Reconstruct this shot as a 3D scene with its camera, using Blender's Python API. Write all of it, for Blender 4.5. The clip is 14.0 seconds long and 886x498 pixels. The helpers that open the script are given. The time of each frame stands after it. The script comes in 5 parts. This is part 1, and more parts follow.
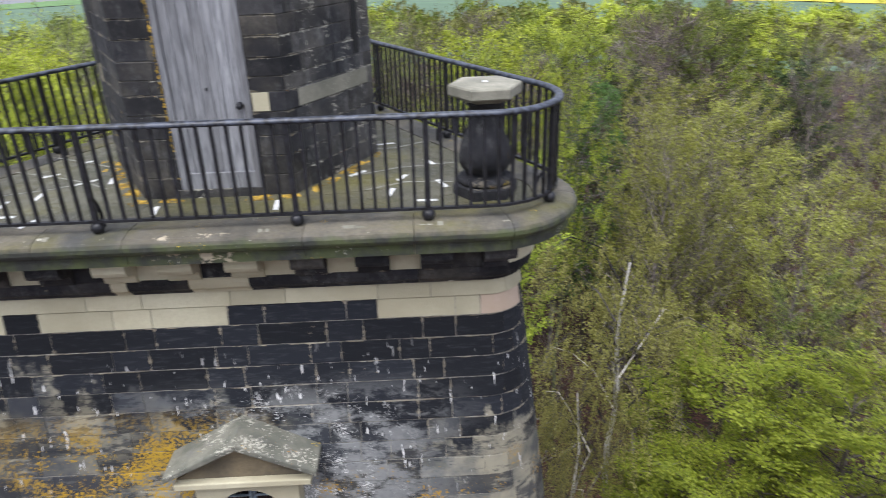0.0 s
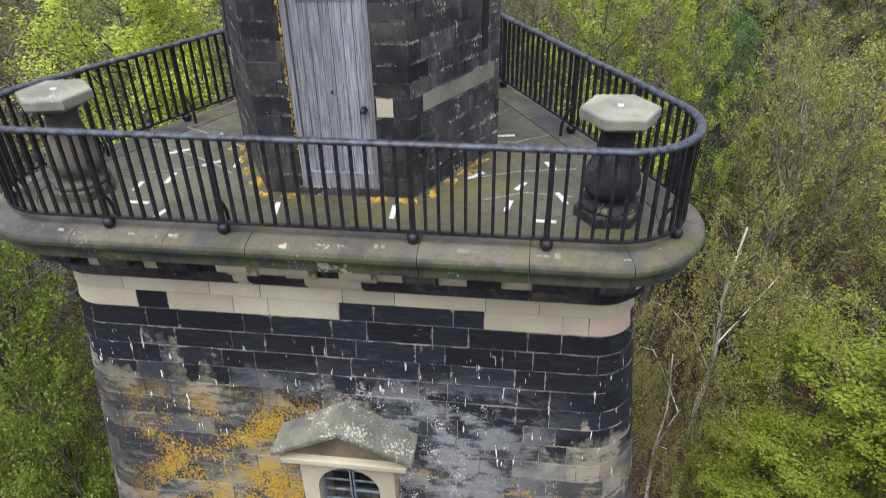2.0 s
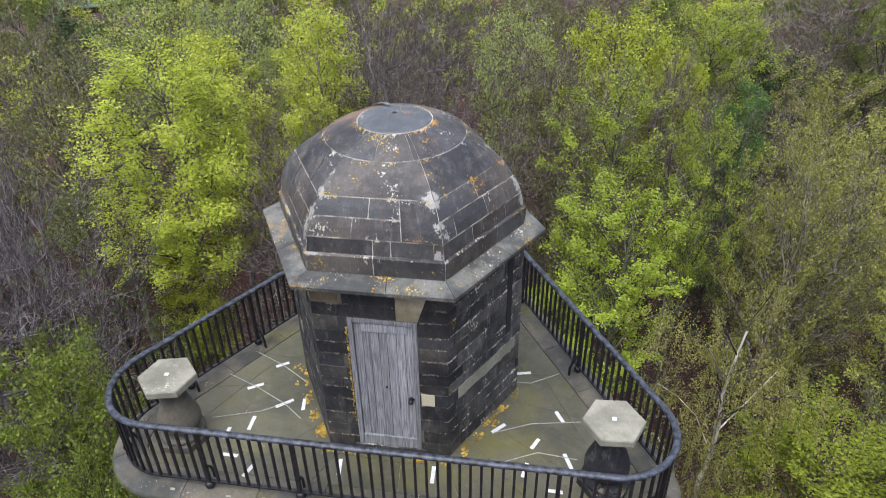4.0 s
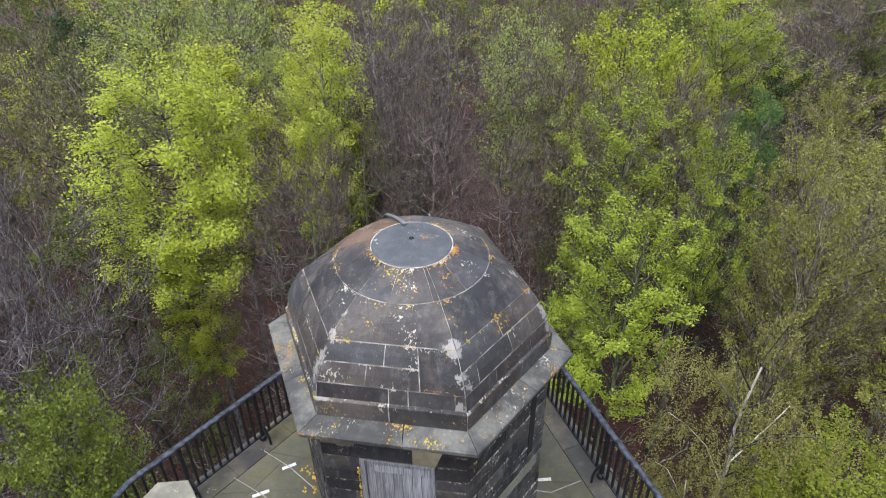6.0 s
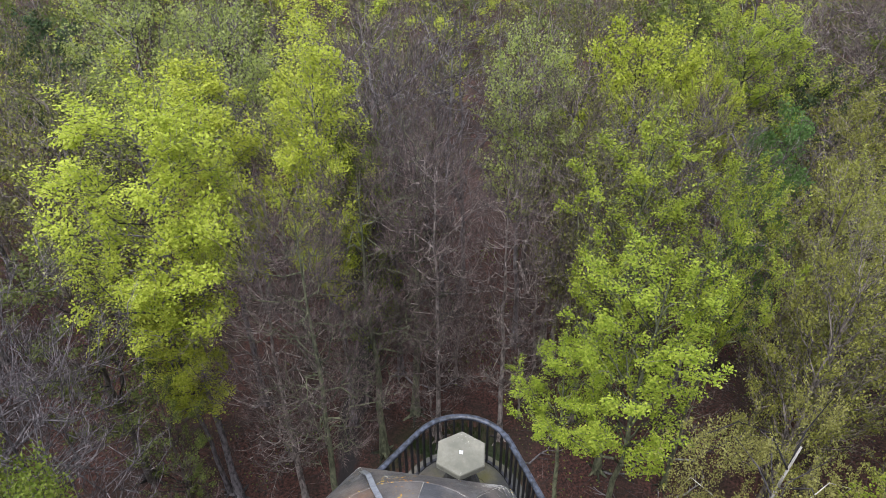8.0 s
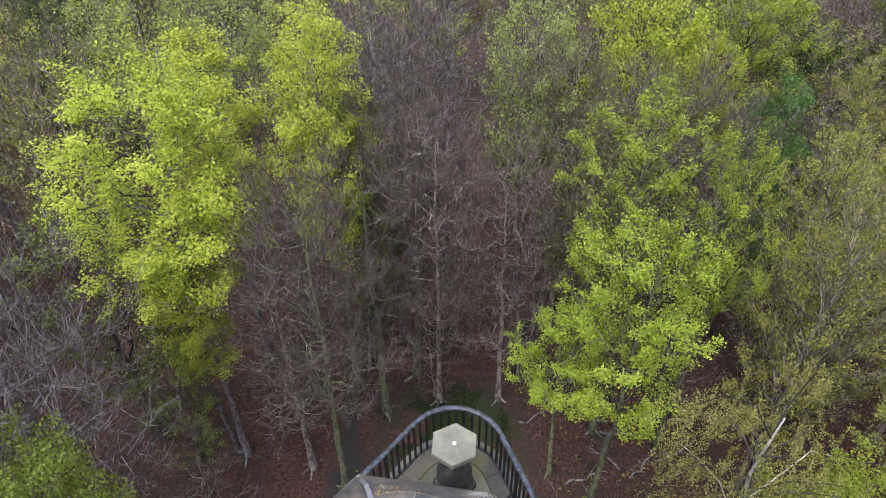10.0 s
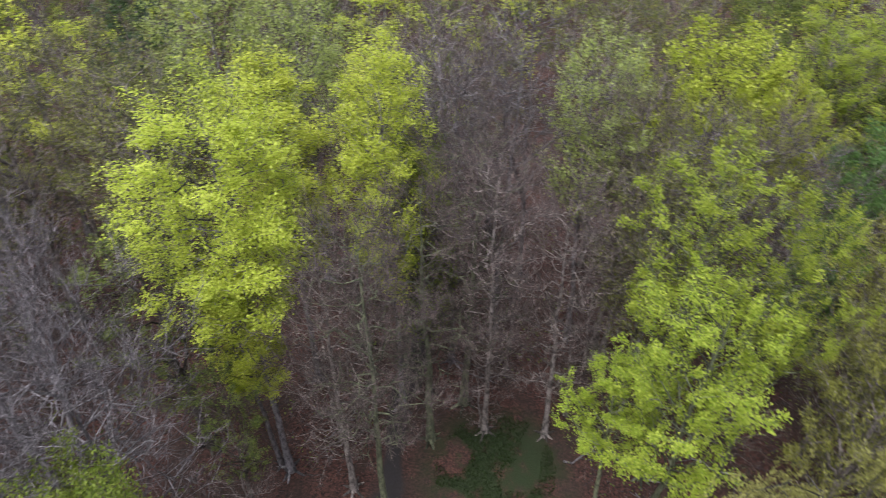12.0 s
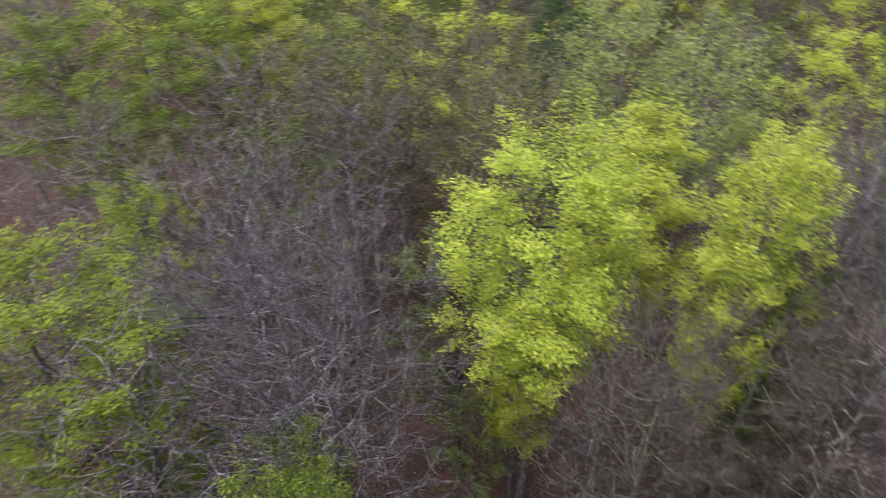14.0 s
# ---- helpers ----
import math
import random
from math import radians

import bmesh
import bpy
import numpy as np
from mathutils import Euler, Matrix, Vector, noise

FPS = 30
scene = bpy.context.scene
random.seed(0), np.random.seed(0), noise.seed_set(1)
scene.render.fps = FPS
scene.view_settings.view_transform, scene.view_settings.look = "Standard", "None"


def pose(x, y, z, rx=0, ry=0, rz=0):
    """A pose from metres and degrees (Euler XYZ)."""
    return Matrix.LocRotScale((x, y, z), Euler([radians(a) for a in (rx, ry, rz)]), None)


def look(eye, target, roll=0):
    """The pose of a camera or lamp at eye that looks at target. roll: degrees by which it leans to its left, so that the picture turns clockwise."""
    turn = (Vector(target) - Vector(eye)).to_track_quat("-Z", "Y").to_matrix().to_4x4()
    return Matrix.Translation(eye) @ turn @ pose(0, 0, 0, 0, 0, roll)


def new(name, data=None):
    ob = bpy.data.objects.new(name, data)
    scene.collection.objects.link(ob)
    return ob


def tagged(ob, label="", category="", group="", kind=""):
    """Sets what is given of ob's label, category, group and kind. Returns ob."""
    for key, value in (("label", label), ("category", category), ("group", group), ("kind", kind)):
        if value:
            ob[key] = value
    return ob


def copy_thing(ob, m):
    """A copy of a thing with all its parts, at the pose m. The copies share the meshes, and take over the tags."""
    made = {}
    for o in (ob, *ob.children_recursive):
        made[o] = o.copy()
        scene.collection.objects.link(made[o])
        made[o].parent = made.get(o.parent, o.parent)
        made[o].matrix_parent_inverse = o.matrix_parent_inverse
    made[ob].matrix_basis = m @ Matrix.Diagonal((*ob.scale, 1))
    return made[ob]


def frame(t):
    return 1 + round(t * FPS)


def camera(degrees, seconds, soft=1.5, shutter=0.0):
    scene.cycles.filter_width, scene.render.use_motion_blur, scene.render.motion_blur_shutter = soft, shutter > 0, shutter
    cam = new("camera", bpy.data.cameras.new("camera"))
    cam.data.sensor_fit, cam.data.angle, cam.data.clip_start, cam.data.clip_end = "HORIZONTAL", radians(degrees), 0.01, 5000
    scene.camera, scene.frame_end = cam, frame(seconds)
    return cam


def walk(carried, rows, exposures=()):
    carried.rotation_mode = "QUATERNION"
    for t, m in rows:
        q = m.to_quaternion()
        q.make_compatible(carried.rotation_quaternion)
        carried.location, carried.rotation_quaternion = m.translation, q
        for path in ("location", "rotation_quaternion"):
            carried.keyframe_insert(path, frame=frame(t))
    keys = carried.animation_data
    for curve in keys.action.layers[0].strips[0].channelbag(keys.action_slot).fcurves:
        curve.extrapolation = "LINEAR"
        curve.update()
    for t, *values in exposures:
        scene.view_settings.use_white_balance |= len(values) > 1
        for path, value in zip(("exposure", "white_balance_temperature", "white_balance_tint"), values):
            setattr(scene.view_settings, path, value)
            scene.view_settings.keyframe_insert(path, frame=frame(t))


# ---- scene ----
cam = camera(65.0, 14.0, soft=0.5, shutter=0.33)
PATH = [
    (0, (2.066, -8.206, 23.676), (2.12, -6.394, 22.829), -1.7),
    (0.5, (1.991, -7.978, 23.844), (1.824, -6.178, 22.987), -1.1),
    (1, (2.017, -7.861, 23.988), (1.849, -6.091, 23.071), -1.1),
    (1.5, (1.958, -7.772, 24.04), (1.756, -6.085, 22.986), -1.2),
    (2, (1.913, -7.593, 24.568), (1.686, -5.921, 23.495), -1.1),
    (2.5, (1.885, -7.528, 25.542), (1.657, -5.858, 24.465), -1.1),
    (3, (1.836, -7.497, 26.322), (1.592, -5.83, 25.244), -1.0),
    (3.5, (1.791, -7.418, 27.33), (1.525, -5.756, 26.249), -1.0),
    (4, (1.718, -7.362, 28.211), (1.449, -5.701, 27.13), -1.0),
    (4.2, (1.692, -7.372, 28.433), (1.422, -5.711, 27.351), -1.0),
    (6.3, (1.213, -5.435, 29.266), (0.947, -3.825, 28.109), -0.9),
    (6.5, (1.137, -4.999, 29.237), (0.873, -3.401, 28.062), -1.0),
    (7, (0.934, -3.784, 29.402), (0.67, -2.192, 28.221), -1.0),
    (7.5, (0.822, -2.884, 29.66), (0.555, -1.29, 28.481), -1.0),
    (7.7, (0.746, -2.652, 29.781), (0.48, -1.059, 28.602), -0.9),
    (9.8, (0.891, -2.525, 30.402), (0.63, -1.023, 29.107), -0.9),
    (10, (0.868, -2.547, 30.802), (0.607, -1.045, 29.508), -0.9),
    (10.5, (0.807, -2.563, 31.587), (0.546, -1.061, 30.293), -0.9),
    (11, (0.71, -2.382, 31.706), (0.449, -0.88, 30.412), -0.8),
    (11.5, (0.654, -1.958, 31.688), (0.391, -0.454, 30.396), -0.9),
    (12, (0.497, -1.317, 31.671), (0.085, 0.155, 30.382), -0.9),
    (12.5, (0.255, -0.424, 31.471), (-0.469, 0.93, 30.189), -0.9),
    (13, (-0.128, 0.492, 31.235), (-1.03, 1.745, 29.964), -0.8),
    (13.5, (-0.483, 1.352, 31.176), (-1.439, 2.574, 29.913), -0.6),
    (14, (-1.009, 2.369, 31.275), (-2.228, 3.344, 30.024), -0.3),
]
walk(cam, [(t, look(eye, target, roll)) for t, eye, target, roll in PATH], exposures=((0, 0.88, 6250, 10.5), (2, 0.86, 6250, 10.5), (3.5, 0.77, 6250, 10.5), (6.5, 0.75, 6250, 10.5), (10, 0.90, 6250, 10.5), (14, 0.84, 6250, 10.5)))

# ---- light: a bright overcast spring day ----
world = bpy.data.worlds.new("overcast_sky")
scene.world = world
world.use_nodes = True
wn = world.node_tree
sky = wn.nodes.new("ShaderNodeTexSky")
sky.sky_type, sky.sun_disc = "NISHITA", False
sky.sun_elevation, sky.sun_rotation = radians(68), radians(203)
sky.air_density, sky.dust_density, sky.ozone_density = 1.0, 4.0, 1.0
wn.nodes["Background"].inputs[1].default_value = 0.105
# thick cloud takes most of the blue out of the sky
veil = wn.nodes.new("ShaderNodeMix")
veil.data_type = "RGBA"
veil.inputs["Factor"].default_value = 0.72
veil.inputs["B"].default_value = (6.6, 6.8, 7.8, 1)
wn.links.new(sky.outputs[0], veil.inputs["A"])
# an overcast sky is about three times as bright overhead as at the horizon
height = wn.nodes.new("ShaderNodeSeparateXYZ")
wn.links.new(wn.nodes.new("ShaderNodeTexCoord").outputs["Generated"], height.inputs[0])
dome_light = wn.nodes.new("ShaderNodeMapRange")
for i, v in enumerate((0.0, 1.0, 0.55, 1.38)):
    dome_light.inputs[1 + i].default_value = v
wn.links.new(height.outputs[2], dome_light.inputs[0])
graded = wn.nodes.new("ShaderNodeVectorMath")
graded.operation = "SCALE"
wn.links.new(veil.outputs["Result"], graded.inputs[0])
wn.links.new(dome_light.outputs[0], graded.inputs["Scale"])
wn.links.new(graded.outputs[0], wn.nodes["Background"].inputs[0])
sun = new("sun", bpy.data.lights.new("sun", "SUN"))
sun.data.energy, sun.data.angle, sun.data.color = 2.1, radians(50), (1.0, 0.98, 0.975)
sun.matrix_world = look((-5, -12, 40), (0, 0, 8))

# ---- materials ----
def nodes_of(name):
    m = bpy.data.materials.new(name)
    m.use_nodes = True
    nt = m.node_tree
    return m, nt, nt.nodes["Principled BSDF"]


def add(nt, kind, **values):
    n = nt.nodes.new(kind)
    for key, v in values.items():
        n.inputs[key.replace("_", " ")].default_value = v
    return n


def noise_of(nt, scale, detail=4.0, rough=0.55, stretch=None, seed=0.0):
    geo = nt.nodes.new("ShaderNodeNewGeometry")
    mp = nt.nodes.new("ShaderNodeMapping")
    mp.inputs["Location"].default_value = (seed, seed * 0.7, seed * 1.3)
    if stretch:
        mp.inputs["Scale"].default_value = stretch
    nt.links.new(geo.outputs["Position"], mp.inputs["Vector"])
    n = add(nt, "ShaderNodeTexNoise", Scale=scale, Detail=detail, Roughness=rough)
    nt.links.new(mp.outputs[0], n.inputs["Vector"])
    return n.outputs["Fac"]


def span(nt, value, lo, hi, to_lo=0.0, to_hi=1.0):
    r = nt.nodes.new("ShaderNodeMapRange")
    r.interpolation_type = "SMOOTHSTEP"
    for i, v in enumerate((lo, hi, to_lo, to_hi)):
        r.inputs[1 + i].default_value = v
    nt.links.new(value, r.inputs[0])
    return r.outputs[0]


def calc(nt, op, a, b):
    n = nt.nodes.new("ShaderNodeMath")
    n.operation = op
    for i, v in enumerate((a, b)):
        if isinstance(v, (int, float)):
            n.inputs[i].default_value = v
        else:
            nt.links.new(v, n.inputs[i])
    return n.outputs[0]


def mixed(nt, fac, a, b, how="MIX"):
    n = nt.nodes.new("ShaderNodeMix")
    n.data_type, n.blend_type = "RGBA", how
    for socket, v in ((n.inputs["Factor"], fac), (n.inputs["A"], a), (n.inputs["B"], b)):
        if isinstance(v, tuple):
            socket.default_value = (*v, 1)
        elif isinstance(v, (int, float)):
            socket.default_value = v
        else:
            nt.links.new(v, socket)
    return n.outputs["Result"]


def bumped(nt, bsdf, height, strength=0.4, distance=0.01):
    b = add(nt, "ShaderNodeBump", Strength=strength, Distance=distance)
    nt.links.new(height, b.inputs["Height"])
    nt.links.new(b.outputs[0], bsdf.inputs["Normal"])


def tone_by_piece(nt, colour, amount):
    info = nt.nodes.new("ShaderNodeObjectInfo")
    geo = nt.nodes.new("ShaderNodeNewGeometry")
    both = calc(nt, "FRACT", calc(nt, "ADD", info.outputs["Random"], geo.outputs["Random Per Island"]), 0.0)
    v = span(nt, both, 0.0, 1.0, 1.0 - amount, 1.0 + amount)
    n = nt.nodes.new("ShaderNodeHueSaturation")
    nt.links.new(v, n.inputs["Value"])
    nt.links.new(colour, n.inputs["Color"])
    return n.outputs[0]


def spots(nt, scale, cover, seed, edge=0.05, lift=0.0):
    """Patches of lichen: clusters of small blots."""
    fine = noise_of(nt, scale * 2.2, 5.0, 0.62, seed=seed)
    big = noise_of(nt, scale * 0.18, 4.0, 0.6, seed=seed + 9)
    both = calc(nt, "ADD", calc(nt, "MULTIPLY", fine, 0.6), calc(nt, "MULTIPLY", big, 0.6))
    return span(nt, calc(nt, "ADD", both, lift), cover, cover + edge)


ORANGE, PALE = (0.50, 0.25, 0.014), (0.50, 0.48, 0.40)


def edge_of(nt, axes="xz"):
    """How near a piece's own edges a place lies: 0 on the edge, 0.5 in its middle."""
    tc = nt.nodes.new("ShaderNodeTexCoord")
    sep = nt.nodes.new("ShaderNodeSeparateXYZ")
    nt.links.new(tc.outputs["Generated"], sep.inputs[0])
    out = None
    for c in axes:
        v = sep.outputs["xyz".index(c)]
        d = calc(nt, "MINIMUM", v, calc(nt, "SUBTRACT", 1.0, v))
        out = d if out is None else calc(nt, "MINIMUM", out, d)
    return out


def piece_random(nt, shift=0.0):
    info, geo = nt.nodes.new("ShaderNodeObjectInfo"), nt.nodes.new("ShaderNodeNewGeometry")
    both = calc(nt, "ADD", calc(nt, "MULTIPLY", info.outputs["Random"], 1.0 + shift * 7.3), geo.outputs["Random Per Island"])
    return calc(nt, "FRACT", both, 0.0)


def weathered(name, base, dark, rough=0.85, orange=0.72, pale=0.74, moss=0.0, contrast=(0.35, 0.65), piece=0.18, seed=0.0, scale=1.3, second=None, edges=0.0, flake=None, nose=None, scuff=0.0, crest=False, band=False):
    """Old sandstone: two tones, lichen in orange and pale grey, moss if asked for."""
    m, nt, p = nodes_of(name)
    if second:
        base = mixed(nt, span(nt, piece_random(nt, 1.0), 0.42, 0.58), base, second)
    col = mixed(nt, span(nt, noise_of(nt, scale, 7, 0.62, seed=seed), *contrast), dark, base)
    col = mixed(nt, span(nt, noise_of(nt, 28, 4, 0.7, seed=seed + 3), 0.3, 0.75, 0.0, 0.45), col, dark)
    col = tone_by_piece(nt, col, piece)
    if moss:
        col = mixed(nt, span(nt, noise_of(nt, 1.1, 5, 0.6, seed=seed + 21), 1.0 - moss, 1.25 - moss, 0, 0.75), col, (0.125, 0.115, 0.026))
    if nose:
        # green algae and dark grey patches from the rounded front down
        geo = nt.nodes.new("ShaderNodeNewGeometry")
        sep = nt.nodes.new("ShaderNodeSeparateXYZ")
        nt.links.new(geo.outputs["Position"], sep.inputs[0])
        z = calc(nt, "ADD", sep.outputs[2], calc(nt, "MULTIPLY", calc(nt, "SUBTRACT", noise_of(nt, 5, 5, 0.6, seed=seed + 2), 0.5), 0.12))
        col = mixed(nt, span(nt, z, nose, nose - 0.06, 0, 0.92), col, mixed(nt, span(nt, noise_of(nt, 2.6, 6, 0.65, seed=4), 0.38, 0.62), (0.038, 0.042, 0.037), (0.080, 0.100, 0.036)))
    rim = span(nt, edge_of(nt, "z"), 0.16, 0.0, 0.0, edges) if edges else 0.0
    patch = calc(nt, "ADD", noise_of(nt, 4.2, 8, 0.72, seed=seed + 41), calc(nt, "MULTIPLY", rim, 0.9))
    if band:
        # a long strip along the front edge where the skin has come away
        here = nt.nodes.new("ShaderNodeSeparateXYZ")
        nt.links.new(nt.nodes.new("ShaderNodeNewGeometry").outputs["Position"], here.inputs[0])
        strip = span(nt, calc(nt, "ABSOLUTE", calc(nt, "ADD", here.outputs[1], 2.42), 0.0), 0.075, 0.025, 0, 0.19)
        strip = calc(nt, "MULTIPLY", strip, span(nt, calc(nt, "ABSOLUTE", calc(nt, "ADD", here.outputs[0], 0.12), 0.0), 0.8, 0.5))
        patch = calc(nt, "ADD", patch, calc(nt, "SUBTRACT", strip, 0.07))
    if flake:
        col = mixed(nt, span(nt, patch, 0.655, 0.685, 0, 0.85), col, flake)
    haze = span(nt, noise_of(nt, 7, 9, 0.78, stretch=(1, 1, 0.5), seed=seed + 51), 0.5, 0.72, 0, scuff)
    col = mixed(nt, haze, col, (0.19, 0.19, 0.185))
    col = mixed(nt, spots(nt, 16, pale, seed + 5, 0.03, lift=calc(nt, "MULTIPLY", rim, 0.6)), col, PALE)
    grow_on = calc(nt, "MULTIPLY", rim, 0.55)
    if crest:
        # rust stain and thicker lichen round the capstone
        geo = nt.nodes.new("ShaderNodeNewGeometry")
        away = nt.nodes.new("ShaderNodeVectorMath")
        away.operation = "DISTANCE"
        away.inputs[1].default_value = (0.01, -0.08, 25.2)
        nt.links.new(geo.outputs["Position"], away.inputs[0])
        grow_on = calc(nt, "ADD", grow_on, span(nt, away.outputs["Value"], 0.85, 0.55, 0, 0.055))
        rust = nt.nodes.new("ShaderNodeVectorMath")
        rust.operation = "DISTANCE"
        rust.inputs[1].default_value = (-0.52, 0.22, 25.15)
        nt.links.new(geo.outputs["Position"], rust.inputs[0])
        spill = calc(nt, "ADD", span(nt, rust.outputs["Value"], 0.75, 0.1, 0, 0.5), noise_of(nt, 5, 7, 0.7, seed=81))
        col = mixed(nt, span(nt, spill, 0.72, 1.0, 0, 0.35), col, (0.27, 0.12, 0.04))
        # lime from the joints smeared down beside the hips
        at = nt.nodes.new("ShaderNodeSeparateXYZ")
        nt.links.new(geo.outputs["Position"], at.inputs[0])
        turn = calc(nt, "DIVIDE", calc(nt, "ARCTAN2", calc(nt, "ADD", at.outputs[1], 0.08), calc(nt, "SUBTRACT", at.outputs[0], 0.01)), math.pi / 3)
        hip = calc(nt, "ABSOLUTE", calc(nt, "SUBTRACT", turn, calc(nt, "ROUND", turn, 0.0)), 0.0)
        smear = calc(nt, "ADD", noise_of(nt, 3.4, 8, 0.7, seed=91), calc(nt, "MULTIPLY", span(nt, hip, 0.15, 0.0), span(nt, at.outputs[2], 25.08, 24.8, 0, 0.15)))
        col = mixed(nt, span(nt, smear, 0.67, 0.70, 0, 0.85), col, mixed(nt, noise_of(nt, 40, 4, 0.6), (0.22, 0.21, 0.19), (0.50, 0.49, 0.46)))
        veil_of = span(nt, noise_of(nt, 2.2, 7, 0.7, stretch=(1, 1, 0.4), seed=93), 0.5, 0.66, 0, 0.5)
        col = mixed(nt, veil_of, col, (0.15, 0.125, 0.105))
    col = mixed(nt, spots(nt, 19, orange, seed + 14, 0.035, lift=grow_on), col, mixed(nt, span(nt, noise_of(nt, 2, 3, 0.5, seed=seed + 8), 0.35, 0.6), (0.40, 0.17, 0.015), (0.50, 0.36, 0.04)))
    nt.links.new(col, p.inputs["Base Color"])
    nt.links.new(span(nt, noise_of(nt, 6, 4, 0.6, seed=seed + 6), 0.3, 0.7, rough - 0.12, min(1.0, rough + 0.15)), p.inputs["Roughness"])
    bumped(nt, p, calc(nt, "ADD", noise_of(nt, 45, 5, 0.7, seed=seed), calc(nt, "MULTIPLY", patch, 0.8)), 0.5, 0.014)
    return m


def tower_stone():
    """Soot-black upper courses over grey and buff stone, with orange lichen and bird lime."""
    m, nt, p = nodes_of("tower_sandstone")
    geo = nt.nodes.new("ShaderNodeNewGeometry")
    sep = nt.nodes.new("ShaderNodeSeparateXYZ")
    nt.links.new(geo.outputs["Position"], sep.inputs[0])
    x, z = sep.outputs[0], sep.outputs[2]
    warp = calc(nt, "MULTIPLY", calc(nt, "SUBTRACT", noise_of(nt, 1.5, 8, 0.72), 0.5), 1.6)
    tail = calc(nt, "MULTIPLY", calc(nt, "SUBTRACT", noise_of(nt, 4.0, 4, 0.6, stretch=(1, 1, 0.15)), 0.5), 0.8)
    level = calc(nt, "ADD", calc(nt, "ADD", z, warp), tail)
    level = calc(nt, "ADD", level, calc(nt, "MULTIPLY", x, 0.15))
    own = nt.nodes.new("ShaderNodeObjectInfo")
    level = calc(nt, "ADD", level, calc(nt, "MULTIPLY", calc(nt, "SUBTRACT", own.outputs["Random"], 0.5), 0.42))
    soot = span(nt, level, 18.90, 19.02)
    buff = mixed(nt, span(nt, noise_of(nt, 2.2, 6, 0.6, seed=4), 0.35, 0.62), (0.08, 0.084, 0.080), (0.235, 0.218, 0.162))
    buff = mixed(nt, span(nt, noise_of(nt, 0.9, 5, 0.6, seed=12), 0.46, 0.60, 0, 0.8), buff, (0.048, 0.053, 0.062))
    grime = span(nt, calc(nt, "ADD", noise_of(nt, 9, 6, 0.7, stretch=(0.5, 0.5, 1.6), seed=71), calc(nt, "MULTIPLY", piece_random(nt, 2.0), 0.25)), 0.58, 0.68, 0, 0.75)
    buff = mixed(nt, grime, buff, (0.020, 0.023, 0.031))
    buff = tone_by_piece(nt, buff, 0.3)
    black = mixed(nt, span(nt, noise_of(nt, 14, 5, 0.65, stretch=(0.4, 0.4, 2.0)), 0.48, 0.8), (0.0125, 0.0145, 0.0195), (0.043, 0.047, 0.053))
    # the skin flakes off along the edges of the stones
    rim = span(nt, edge_of(nt, "xz"), 0.05, 0.0, 0.0, 0.16)
    skin = calc(nt, "ADD", noise_of(nt, 7, 8, 0.75, stretch=(0.45, 0.45, 2.0), seed=31), rim)
    black = mixed(nt, span(nt, skin, 0.667, 0.69), black, mixed(nt, noise_of(nt, 30, 3, 0.6), (0.16, 0.135, 0.10), (0.34, 0.30, 0.22)))
    black = tone_by_piece(nt, black, 0.35)
    col = mixed(nt, soot, buff, black)
    # bird lime: grey scum round the pediment with white runs
    beside = calc(nt, "ABSOLUTE", calc(nt, "SUBTRACT", x, 0.7), 0.0)
    blot = calc(nt, "ADD", noise_of(nt, 2.6, 9, 0.75, stretch=(0.7, 0.7, 1.3), seed=8), calc(nt, "MULTIPLY", piece_random(nt, 3.0), 0.07))
    near = calc(nt, "MULTIPLY", span(nt, z, 19.45, 18.85), span(nt, beside, 2.1, 0.6))
    col = mixed(nt, calc(nt, "MULTIPLY", near, span(nt, blot, 0.48, 0.58, 0, 0.75)), col, mixed(nt, noise_of(nt, 11, 5, 0.7, seed=61), (0.17, 0.18, 0.185), (0.40, 0.405, 0.39)))
    lime = spots(nt, 24, 0.69, 40.0, 0.02)
    col = mixed(nt, calc(nt, "MULTIPLY", calc(nt, "MULTIPLY", near, span(nt, beside, 1.5, 0.5)), lime), col, (0.62, 0.62, 0.6))
    runs = span(nt, noise_of(nt, 20, 3, 0.6, stretch=(1, 1, 0.10), seed=77), 0.64, 0.66)
    runs = calc(nt, "MULTIPLY", runs, span(nt, noise_of(nt, 6, 3, 0.5, seed=66), 0.46, 0.51))
    runs = calc(nt, "MULTIPLY", runs, calc(nt, "MULTIPLY", span(nt, z, 17.6, 18.4), span(nt, z, 19.85, 19.35)))
    col = mixed(nt, runs, col, (0.72, 0.72, 0.7))
    # orange lichen, thickest left of the window
    patch = calc(nt, "MULTIPLY", spots(nt, 13, 0.600, 3.0, 0.03), span(nt, noise_of(nt, 34, 5, 0.7, seed=13), 0.40, 0.50, 0.15, 1.0))
    where = calc(nt, "MULTIPLY", span(nt, z, 19.15, 18.5), span(nt, calc(nt, "ABSOLUTE", calc(nt, "ADD", x, 1.25), 0.0), 1.9, 0.8))
    col = mixed(nt, calc(nt, "MULTIPLY", patch, where), col, mixed(nt, noise_of(nt, 2.5, 4, 0.6, seed=18), (0.32, 0.22, 0.035), (0.55, 0.32, 0.016)))
    patch2 = spots(nt, 13, 0.695, 23.0, 0.03)
    where2 = calc(nt, "MULTIPLY", span(nt, z, 18.5, 17.9), span(nt, x, 0.5, 0.9))
    col = mixed(nt, calc(nt, "MULTIPLY", patch2, where2), col, (0.40, 0.24, 0.04))
    nt.links.new(col, p.inputs["Base Color"])
    p.inputs["Roughness"].default_value = 0.8
    p.inputs["Specular IOR Level"].default_value = 0.3
